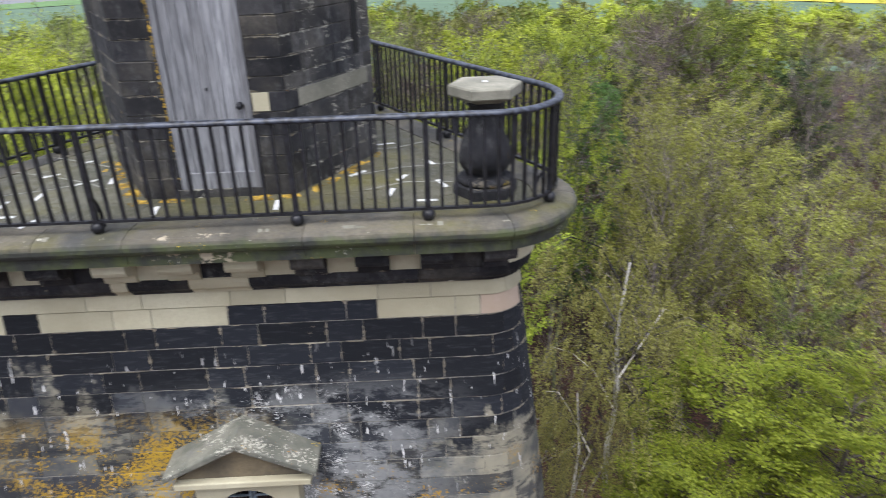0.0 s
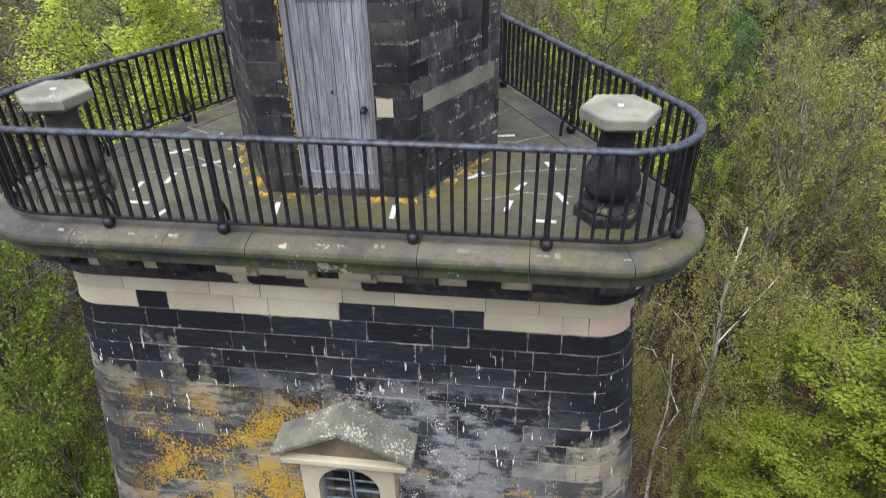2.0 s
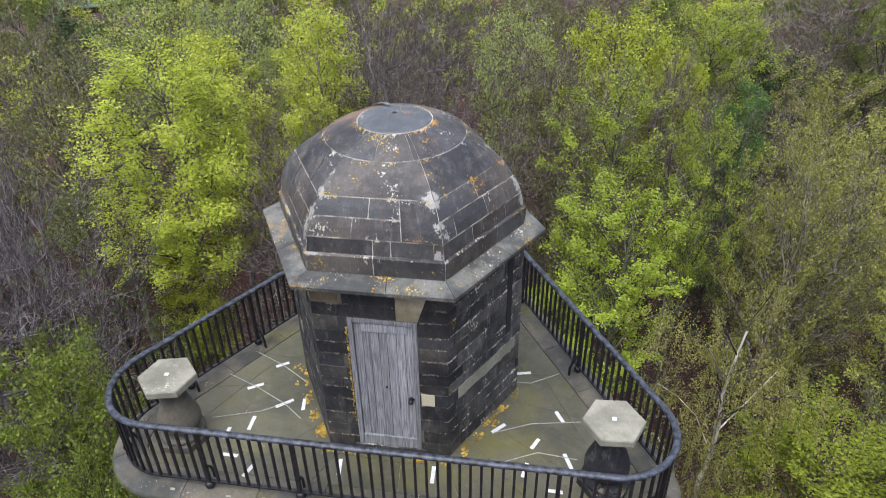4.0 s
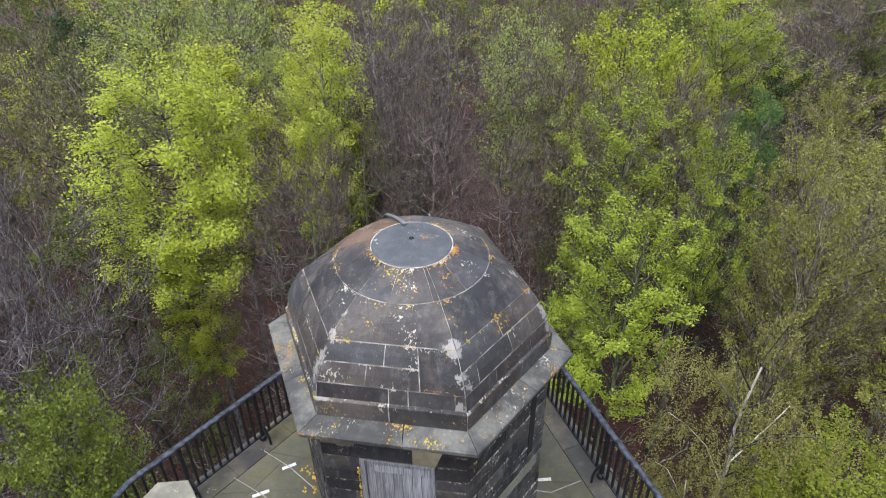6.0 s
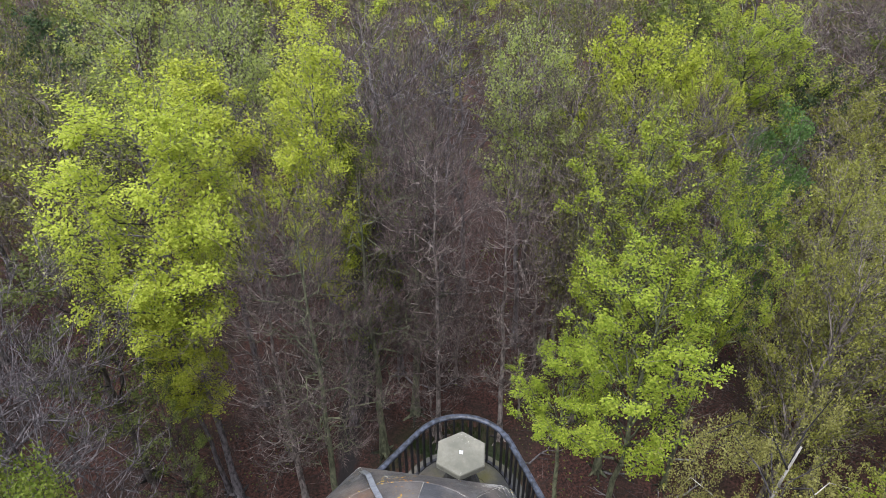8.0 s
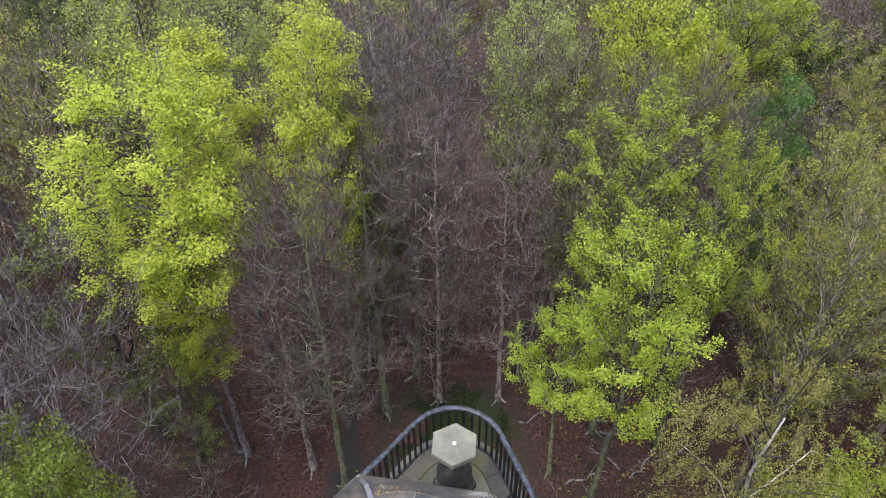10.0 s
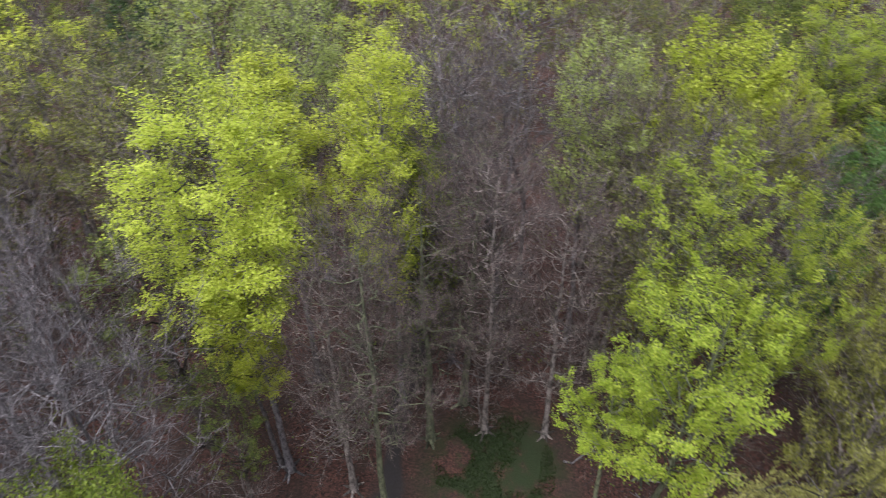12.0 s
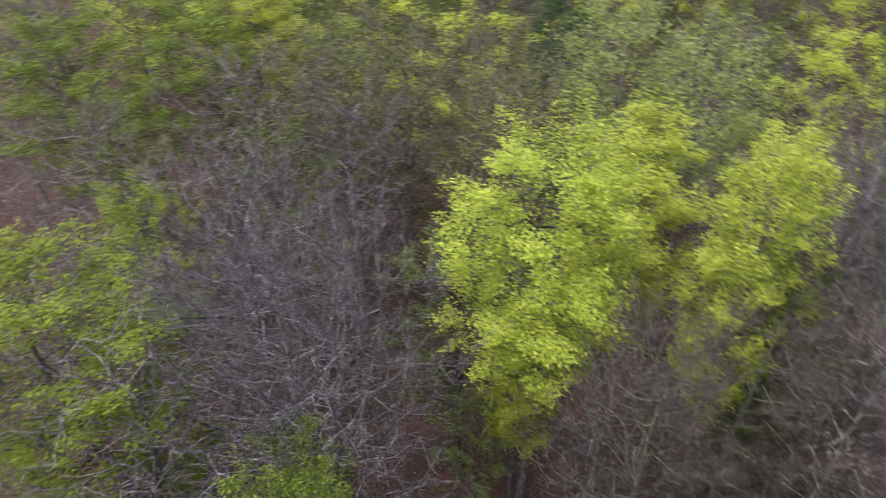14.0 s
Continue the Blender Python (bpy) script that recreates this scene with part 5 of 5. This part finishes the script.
def tree_kind(name, label, category, meshes, bark_mat, bough_mat):
    """A tree thing, kept as the pattern for its copies."""
    t = empty(name, label, category)
    v, f = meshes["trunk"]
    part("trunk", (v, f), bark_mat, t, smooth=True)
    if meshes["boughs"][0]:
        part("bough", meshes["boughs"], bough_mat, t, "thin brown boughs", smooth=True)["kind"] = "stuff"
    ob = new("branchwork", meshes["twigs"])
    ob.parent = t
    ob["kind"] = "stuff"
    if "crown" in meshes:
        ob = new("crown", meshes["crown"])
        ob.parent = t
        ob["kind"] = "stuff"
    return t


KINDS = {}


def make_kind(key, name, label, bark_mat, leaf_mat, variants=2, twig_mat=None, **how):
    zc = how.get("height", 16.0)
    for i in range(variants):
        meshes = grow(sum(map(ord, key)) * 7 + i * 131, mats=(twig_mat or bark_mat, leaf_mat), **how)
        KINDS.setdefault(key, []).append([tree_kind(name, label, "tree", meshes, bark_mat, twig_mat), zc, how["crown"], 0])


make_kind("lime", "beech_tree", "beech tree in dense fresh lime-green leaf", BARK_GREY, LIME, crown=3.6, bottom=0.5, limbs=46, subs=8, leaves=40000, size=0.1, spray=0.55, flat=0.86, twigs=900, steep=0.25, patchy=0.2)
make_kind("slim", "beech_tree", "narrow beech tree in fresh lime-green leaf", BARK_GREY, LIME, crown=2.4, bottom=0.42, limbs=44, subs=7, leaves=28000, size=0.1, spray=0.5, flat=0.8, twigs=700, steep=0.6, patchy=0.15)
make_kind("bright", "young_beech_tree", "open tree in bright green leaf", BARK_MOSS, BRIGHT, crown=3.3, bottom=0.5, limbs=34, subs=8, leaves=18000, size=0.1, spray=0.36, flat=0.8, twigs=1200, steep=0.8, patchy=0.5, wild=0.42)
make_kind("lush", "broadleaf_tree", "full green broadleaf tree in fresh leaf", BARK_DARK, LUSH, crown=3.3, bottom=0.2, limbs=38, subs=8, leaves=36000, size=0.09, spray=0.42, flat=0.85, twigs=800, steep=0.3)
make_kind("green", "hawthorn_tree", "round-headed tree in soft green leaf", BARK_DARK, GREEN, crown=3.3, bottom=0.25, limbs=34, subs=8, leaves=20000, size=0.115, spray=0.45, flat=0.55, twigs=900)
make_kind("olive", "budding_tree", "half-bare tree with opening olive-green buds", BARK_BROWN, OLIVE, crown=3.3, bottom=0.3, limbs=34, subs=9, leaves=8000, size=0.1, spray=0.5, flat=0.3, twigs=2600, steep=0.9, twig_len=0.85)
make_kind("gold", "sallow_tree", "bushy tree in golden-olive young leaf", BARK_BROWN, GOLD, crown=3.3, bottom=0.24, limbs=36, subs=8, leaves=13000, size=0.1, spray=0.34, flat=0.35, twigs=1700, steep=0.9, patchy=0.45)
make_kind("greenolive", "willow_tree", "loose-crowned tree in olive-green young leaf", BARK_DARK, GROLIVE, crown=3.3, bottom=0.24, limbs=34, subs=8, leaves=10500, size=0.105, spray=0.32, flat=0.4, twigs=1600, steep=0.8, patchy=0.65)
make_kind("yellow", "maple_tree", "upright tree in yellow-green flower and leaf", BARK_DARK, YELLOW, variants=1, crown=3.2, bottom=0.55, limbs=38, subs=8, leaves=26000, size=0.11, spray=0.42, flat=0.15, twigs=1500, steep=2.2)
make_kind("pale", "whitebeam_tree", "tree in pale silvery-green young leaf", BARK_GREY, PALE_LEAF, variants=1, crown=3.2, bottom=0.5, limbs=32, subs=8, leaves=12000, size=0.11, spray=0.45, flat=0.4, twigs=1800, steep=0.9)
for seed in (3, 8):
    KINDS.setdefault("birch", []).append([tree_kind("silver_birch_tree", "weeping silver birch, white trunk and olive catkin sprays", "tree", weeping(seed), BARK_BIRCH, TWIG_GREY), 16.0, 2.6, 0])
make_kind("willow", "larch_tree", "soft drooping tree in blue-green leaf", BARK_DARK, WILLOW, variants=1, crown=2.6, bottom=0.15, limbs=36, subs=7, leaves=20000, size=0.12, spray=0.4, flat=0.2, twigs=800, steep=0.6, droop=0.16)
make_kind("dark", "yew_tree", "dark dense evergreen tree", BARK_DARK, DARKLEAF, variants=1, crown=3.2, bottom=0.1, limbs=32, subs=7, leaves=14000, size=0.15, spray=0.4, twigs=800)
make_kind("ash", "bare_ash_tree", "great spreading leafless tree with silver-grey branches", BARK_GREY, None, twig_mat=TWIG_ASH, variants=1, crown=5.4, bottom=0.22, limbs=64, subs=14, leaves=0, twigs=9500, steep=0.5, twig_len=0.75, stems=3, thick=0.27, wild=0.3, crowned=1.6)
make_kind("grey", "bare_ash_tree", "bare leafless tree with silver-grey branches", BARK_GREY, None, twig_mat=TWIG, crown=3.6, bottom=0.34, limbs=40, subs=11, leaves=0, twigs=2800, steep=0.55, twig_len=0.75, stems=2, thick=0.17, wild=0.25)
make_kind("brown", "bare_tree", "bare leafless tree with brown-grey twigs", BARK_BROWN, None, twig_mat=TWIG, crown=3.6, bottom=0.16, limbs=40, subs=12, leaves=0, twigs=3800, steep=0.2, twig_len=0.8, thick=0.2, wild=0.25)
make_kind("sapling", "bare_sapling", "low bare sapling with fine red-brown twigs", BARK_BROWN, None, twig_mat=TWIG, variants=2, crown=3.6, bottom=0.2, limbs=22, subs=7, leaves=0, twigs=1700, steep=0.7, twig_len=0.95, thick=0.16, wild=0.3)
make_kind("clear", "bare_tree", "tall bare tree, clean mossy trunk under a spreading head", BARK_MOSS, None, twig_mat=TWIG, crown=3.6, bottom=0.24, limbs=34, subs=12, leaves=0, twigs=5200, steep=0.2, twig_len=0.8, thick=0.24, wild=0.3)
# lighter patterns for the woods farther off
make_kind("far_lime", "beech_tree", "beech tree in fresh lime-green leaf", BARK_GREY, LIME, crown=3.6, bottom=0.2, limbs=16, subs=4, leaves=4400, size=0.19, spray=0.8, flat=0.7, twigs=100, steep=0.4, simple=True)
make_kind("far_green", "broadleaf_tree", "broadleaf tree in green spring leaf", BARK_DARK, GROLIVE, crown=3.6, bottom=0.2, limbs=16, subs=4, leaves=4200, size=0.19, spray=0.8, flat=0.4, twigs=200, simple=True)
make_kind("far_olive", "budding_tree", "half-bare tree with opening olive buds", BARK_BROWN, OLIVE, crown=3.6, bottom=0.25, limbs=16, subs=5, leaves=2800, size=0.15, spray=0.8, flat=0.3, twigs=1000, steep=0.8, twig_len=1.1, simple=True)
make_kind("far_brown", "bare_tree", "bare leafless tree with brown-grey twigs", BARK_BROWN, None, crown=3.6, bottom=0.25, limbs=18, subs=7, leaves=0, twigs=2600, steep=0.7, twig_len=1.15, simple=True)
used = []
# how far the crowns of a kind reach past the mean radius
FULL = {"lime": 1.0, "slim": 1.0, "brown": 1.3, "clear": 1.25, "grey": 1.4, "ash": 1.1, "olive": 1.25, "birch": 1.0, "yellow": 1.35, "green": 1.0, "bright": 1.0, "gold": 1.0, "greenolive": 1.0}


def plant(x, y, top, key, r, turn=None):
    """Stand a tree with its top at that height and a crown of radius r."""
    pool = KINDS[key]
    slot = pool[len(used) % len(pool)]
    pattern, base_z, base_r, n = slot
    g = rise(x, y)
    sz, sx = (top - g) / base_z, r * FULL.get(key, 1.2) / base_r
    sx = min(max(sx, 0.36 * sz), 1.7 * sz)
    turn = (len(used) * 137.5) % 360 if turn is None else turn
    m = pose(x, y, g - 0.05, 0, 0, turn)
    t = pattern if n == 0 else copy_thing(pattern, m)
    t.matrix_basis = m @ Matrix.Diagonal((sx, sx, sz, 1))
    slot[3] += 1
    used.append((x, y, r))
    tagged(t, group="woodland trees")


# the trees that stand out: foot x, y, top, crown radius
for kind, rows in (
    ("lime", ((-13.3, 16.8, 20.9, 3.25), (-45.4, 21.2, 17.5, 4.0))),
    ("slim", ((-8.6, 22.1, 21.2, 2.0), (-14.1, 22.8, 19.6, 2.4), (-13.9, 17.0, 12.8, 1.7))),
    ("ash", ((-17.0, 8.2, 18.9, 5.1),)),
    ("grey", ((-24.5, 10.2, 18.2, 3.6), (-20.8, 3.0, 17.0, 3.2), (-6.7, 26.0, 19.6, 2.3), (-8.5, 30.3, 19.6, 2.7), (-4.8, 29.1, 19.4, 2.7), (-4.1, 34.5, 19.4, 2.5),
              (14.6, 32.6, 13.6, 1.9), (9.4, 27.6, 16.4, 2.2), (4.2, 28.4, 16.6, 2.2))),
    ("brown", ((-3.7, 21.8, 17.6, 2.1), (-0.4, 22.4, 15.6, 2.0), (20.6, 42.8, 17.6, 3.4), (19.2, 41.6, 18.0, 3.8), (-9.6, 16.6, 15.6, 2.3), 
               (1.6, 29.5, 17.2, 2.6), (6.8, 27.9, 17.4, 2.4), (-8.8, 34.2, 19.4, 2.5), (-36.2, 17.0, 16.8, 4.0), (-34.3, 6.7, 16.5, 3.9)),),
    ("sapling", ((-8.2, 23.4, 5.4, 1.6), (-4.0, 22.0, 4.2, 1.3), (-3.4, 26.4, 6.4, 1.9), (-11.4, 19.4, 5.8, 1.7), (0.6, 24.0, 5.2, 1.6), (-6.0, 27.0, 6.8, 1.9), (1.2, 27.8, 6.2, 1.8), (8.8, 22.4, 4.6, 1.4), (-12.5, 11.6, 6.5, 1.9))),
    ("clear", ((-7.5, 15.6, 18.0, 2.1), (-6.5, 20.5, 16.6, 2.4), (-5.3, 23.3, 17.4, 2.5))),
    ("olive", ((-22.0, 23.7, 18.4, 3.0), (-27.0, 27.4, 18.4, 2.7), (-0.1, 37.0, 18.8, 2.5), (3.0, 36.6, 18.6, 2.3),
               (-33.5, 20.1, 17.4, 3.2), (-31.7, 23.6, 17.6, 3.1), (13.6, 20.7, 14.6, 2.4), (2.1, 28.8, 16.6, 2.2))),
    ("gold", ((17.9, 17.2, 13.8, 2.7), (19.9, 22.8, 14.2, 3.0), (23.6, 35.4, 13.6, 3.2), (15.7, 26.8, 15.0, 3.0), (16.6, 38.1, 15.0, 3.2), (16.4, 33.4, 14.6, 2.8), (19.0, 35.1, 14.8, 3.4), (12.0, 18.6, 16.4, 2.3), (15.5, 21.5, 15.6, 2.8), (18.5, 27.3, 15.6, 3.2), (13.1, 24.6, 15.8, 2.5))),
    ("greenolive", (
                    (29.6, 39.6, 13.6, 3.4), (31.8, 47.0, 15.4, 3.6), (26.8, 52.4, 15.6, 3.6), (15.4, 12.2, 12.6, 2.1), (-14.3, 14.4, 9.0, 1.8))),
    ("bright", ((12.0, 36.6, 18.4, 3.2), (13.0, 37.6, 17.6, 2.8), (4.9, 21.1, 19.1, 2.8), (8.3, 20.7, 17.6, 1.8), (4.7, 16.5, 16.4, 2.8), (2.7, 18.3, 10.6, 2.1))),
    ("green", ((23.4, 41.6, 18.0, 4.2), (-7.3, 23.4, 16.4, 1.8), (-11.3, 5.1, 16.4, 2.1), (-13.4, 6.6, 14.6, 1.9), (-43.7, 16.8, 17.4, 4.0), (-48.4, 10.2, 16.6, 4.9), (-9.8, 3.4, 13.6, 1.5))),
    ("lush", ((-23.4, 2.4, 17.0, 3.9), (11.8, 9.8, 11.5, 2.9), (15.6, 8.0, 11.4, 2.8), (9.5, 7.2, 9.6, 2.0))),
    ("pale", ((-0.1, 29.9, 18.8, 2.3), (-21.4, 30.4, 20.2, 3.0), (-16.7, 30.8, 19.8, 2.7))),
    ("yellow", ((5.6, 33.6, 18.2, 2.9), (8.2, 32.4, 16.6, 2.1))),
    ("birch", ((8.35, 11.0, 17.0, 2.7), (6.7, 9.2, 12.8, 1.7), (-12.1, 2.6, 12.5, 1.6))),
    ("willow", ((11.9, 29.7, 16.2, 1.7),)),
    ("dark", ((29.0, 41.0, 14.6, 2.8), (15.4, 36.6, 15.4, 2.0), (-29.8, 34.8, 17.4, 2.5))),
):
    for x, y, top, r in rows:
        plant(x, y, top, kind, r)

# the rest of the wood, as it closes in behind the trees above
rd = random.Random(21)
mixes = (("brown", 5), ("olive", 5), ("greenolive", 4), ("green", 3), ("bright", 2), ("grey", 2), ("lime", 1))
far_mix = (("far_brown", 4), ("far_olive", 6), ("far_green", 5), ("far_lime", 4))


def pick(table):
    n = rd.uniform(0, sum(w for _, w in table))
    for key, w in table:
        n -= w
        if n <= 0:
            return key
    return table[-1][0]


def fill(count, r0, r1, a0, a1, gap, table, zlo, zhi):
    done = tries = 0
    while done < count and tries < count * 30:
        tries += 1
        r, a = math.sqrt(rd.uniform(r0 * r0, r1 * r1)), radians(90 - rd.uniform(a0, a1))
        x, y = r * math.cos(a), r * math.sin(a)
        size = rd.uniform(2.2, 3.6)
        if min((math.hypot(x - u, y - v) - 0.55 * (q + size) for u, v, q in used), default=9) < gap:
            continue
        if r < 24 and -13 < x < 7 or abs(x + 8.6) < 2 and y < 29:
            continue
        plant(x, y, rd.uniform(zlo, zhi), pick(table), size)
        done += 1


fill(15, 20, 42, -88, 30, 0.2, mixes, 13.0, 16.5)
fill(7, 22, 40, 36, 62, 0.1, (("gold", 4), ("olive", 2), ("greenolive", 2)), 10.5, 13.0)
fill(120, 42, 84, -100, 45, 0.0, far_mix, 13.0, 17.0)
fill(26, 46, 92, 28, 62, 0.0, far_mix, 13.0, 17.0)
fill(14, 14, 60, 62, 255, 1.5, far_mix, 12.0, 15.0)

# woods too far off to count: many crowns in one mesh
rs = np.random.RandomState(8)
clumps = {0: [], 1: [], 2: []}
for i in range(400):
    r, a = math.sqrt(rs.uniform(80 ** 2, 128 ** 2)), math.radians(90 - (rs.uniform(-75, 50) if i < 350 else rs.uniform(50, 285)))
    x, y = r * math.cos(a), r * math.sin(a)
    n = 460
    d = unit(rs.normal(size=(n, 3)))
    d[:, 2] = np.abs(d[:, 2]) * 1.1 - 0.25
    rad = rs.uniform(3.0, 4.6)
    lump = 1 + 0.22 * np.sin(d[:, :1] * 5 + i) * np.cos(d[:, 1:2] * 5 - i)
    pos = d * rad * lump * rs.uniform(0.72, 1.0, (n, 1)) + np.array((x, y, rise(x, y) + rs.uniform(9.5, 12.5)))
    clumps[int(rs.choice(3, p=(0.42, 0.38, 0.2)))].append(leaf_tips(pos, 0.54, rs, 0.4))
for k, (mat, word) in enumerate(((OLIVE, "olive and half bare"), (GREEN, "in green leaf"), (LIME, "in lime-green leaf"))):
    ob = new("far_woods", bulk_mesh("far_woods", np.concatenate(clumps[k]), 3, mat))
    tagged(ob, "distant woodland crowns " + word, "woods", kind="stuff")

# low growth on the woodland floor: arching brambles, fallen twigs and seedlings
rs = np.random.RandomState(31)


def ground_spots(n, near):
    a, r = np.radians(90 - rs.uniform(-85, 48, n)), np.sqrt(rs.uniform(near ** 2, 42 ** 2, n))
    x, y = r * np.cos(a), r * np.sin(a)
    keep = ((x + 2.6) ** 2 + (y - 19.5) ** 2 > 22) & (np.abs(x + 8.8) > 1.2)
    keep &= np.array([noise.noise((u * 0.22, v * 0.22, 4.0)) > -0.12 for u, v in zip(x, y)])
    x, y = x[keep], y[keep]
    return np.stack((x, y, np.array([rise(u, v) for u, v in zip(x, y)])), axis=1)


spot = ground_spots(11000, 12)
way = rs.normal(size=spot.shape)
way[:, 2] = np.abs(way[:, 2]) * 0.5 + 0.12
ob = new("undergrowth", bulk_mesh("undergrowth", spikes(spot, way, rs.uniform(0.5, 1.9, len(spot)), 0.011, rs), 3, TWIG_GREY))
tagged(ob, "tangle of bare brown bramble stems on the litter", "undergrowth", kind="stuff")
spot = ground_spots(500, 12)
spot = spot[rs.randint(0, len(spot), 9000)] + rs.normal(size=(9000, 3)) * np.array((0.55, 0.55, 0.0))
spot[:, 2] += rs.uniform(0.1, 1.5, 9000) ** 1.4
ob = new("seedling_leaves", bulk_mesh("seedling_leaves", leaf_tips(spot, 0.12, rs, 0.5), 3, GROLIVE))
tagged(ob, "sparse green seedling leaves above the litter", "undergrowth", kind="stuff")
spot = ground_spots(7000, 10)
spot[:, 2] += 0.03
way = rs.normal(size=spot.shape) * np.array((1, 1, 0.06))
ob = new("fallen_twigs", bulk_mesh("fallen_twigs", spikes(spot, way, rs.uniform(0.3, 1.6, len(spot)), 0.014, rs), 3, TWIG))
tagged(ob, "grey fallen twigs strewn over the litter", "twigs", kind="stuff")
# grass on the open patch behind the tower
n = 9000
a, r = rs.uniform(0, 6.283, n), np.sqrt(rs.uniform(0, 1, n)) * 3.6
x, y = -2.6 + r * np.cos(a) * 0.9, 19.5 + r * np.sin(a)
keep = np.array([noise.noise((u * 0.5, v * 0.5, 9.0)) > -0.1 for u, v in zip(x, y)])
spot = np.stack((x, y, np.array([rise(u, v) for u, v in zip(x, y)])), axis=1)[keep]
way = rs.normal(size=spot.shape) * 0.5 + np.array((0, 0, 1.0))
ob = new("grass", bulk_mesh("grass", spikes(spot, way, rs.uniform(0.08, 0.3, len(spot)), 0.02, rs), 3, leaf("grass_blade", (0.014, 0.030, 0.007), (0.036, 0.060, 0.013), 0.2)))
tagged(ob, "patch of rough green grass in the clearing", "grass", kind="stuff")


def fallen_branch(x, y, turn, size, label):
    w, rd2 = Wood(), random.Random(int(x * 31 + y * 17))
    pts = [Vector((size * (i / 6 - 0.5), rd2.uniform(-0.08, 0.08) * size, 0.07 + rd2.uniform(0, 0.05) * size)) for i in range(7)]
    w.tube(pts, [0.065 * (1 - 0.11 * i) for i in range(7)], 6)
    for k in (2, 3, 4, 5):
        d = Vector((rd2.uniform(0.4, 0.9), rd2.choice((-1, 1)) * rd2.uniform(0.4, 0.9), rd2.uniform(0.05, 0.4)))
        w.tube([pts[k], pts[k] + d * 0.25 * size, pts[k] + d * 0.4 * size + Vector((0.1, 0, 0.03))], [0.03, 0.018, 0.006], 4)
    ob = part("fallen_branch", (w.v, w.f), BARK_GREY, smooth=True)
    ob.matrix_basis = pose(x, y, rise(x, y) - 0.03, 0, 0, turn)
    tagged(ob, label, "branch", "fallen branches")


for x, y, turn, size in ((4.6, 18.2, 25, 2.4), (5.6, 19.6, 140, 2.0), (4.9, 17.1, 80, 1.7), (6.6, 21.2, 10, 3.2), (7.5, 19.4, 60, 2.2), (8.6, 22.7, 165, 3.0), (2.0, 21.6, 30, 2.6),
                         (5.4, 23.4, 110, 2.2), (9.6, 20.7, 40, 2.5), (-11.6, 20.2, 70, 2.4), (-4.4, 25.5, 15, 2.8), (6.0, 16.3, 100, 1.8)):
    fallen_branch(x, y, turn, size, "bare grey fallen branch lying on the leaf litter")

# pale broken stone in a clearing at the wood's far edge, and a white van half hidden among the trees
rd = random.Random(77)
heap = []
for i in range(46):
    x, y = rd.gauss(25.6, 1.7), rd.gauss(47.6, 1.8)
    bm = a_box(-0.5, 0.5, -0.35, 0.35, 0.0, 0.3, bevel=0.05)
    size, spin = rd.uniform(0.4, 1.5), Matrix.Rotation(rd.uniform(0, 3.1), 4, "Z") @ Matrix.Rotation(rd.uniform(-0.35, 0.35), 4, "X")
    pts = [spin @ (v.co * size) + Vector((x, y, rise(x, y) - 0.05)) for v in bm.verts]
    bm.verts.index_update()
    heap.append(([tuple(p) for p in pts], [tuple(v.index for v in q.verts) for q in bm.faces]))
    bm.free()
tagged(part("rubble", joined(heap), CAP_STONE), "heap of pale broken stone slabs in a clearing", "rubble", kind="stuff")
VAN = plain("white_van_paint", (0.72, 0.73, 0.74), 0.3, vary=0.05)
van = empty("parked_van", "white van parked among the trees", "van", (27.8, 42.7, rise(27.8, 42.7)))
van.rotation_euler = (0, 0, radians(35))
bm = a_box(-2.3, 1.5, -0.95, 0.95, 0.35, 2.1, bevel=0.15)
part("body", box(bm, 1.3, 2.4, -0.93, 0.93, 0.35, 1.15, bevel=0.12), VAN, van)
part("windscreen", a_box(1.44, 1.53, -0.78, 0.78, 1.22, 1.92, bevel=0.03), glass, van, "dark glass")
for s in (-1, 1):
    part("side_window", a_box(0.5, 1.3, s * 0.93, s * 0.965, 1.3, 1.85, bevel=0.012), DARK, van, "dark glass")
for x in (-1.5, 1.5):
    for s in (-1, 1):
        bm = bmesh.new()
        bmesh.ops.create_cone(bm, cap_ends=True, segments=20, radius1=0.34, radius2=0.34, depth=0.2, matrix=Matrix.Translation((x, s * 0.87, 0.34)) @ Matrix.Rotation(radians(90), 4, "X"))
        part("wheel", bm, IRON, van, "black tyre")
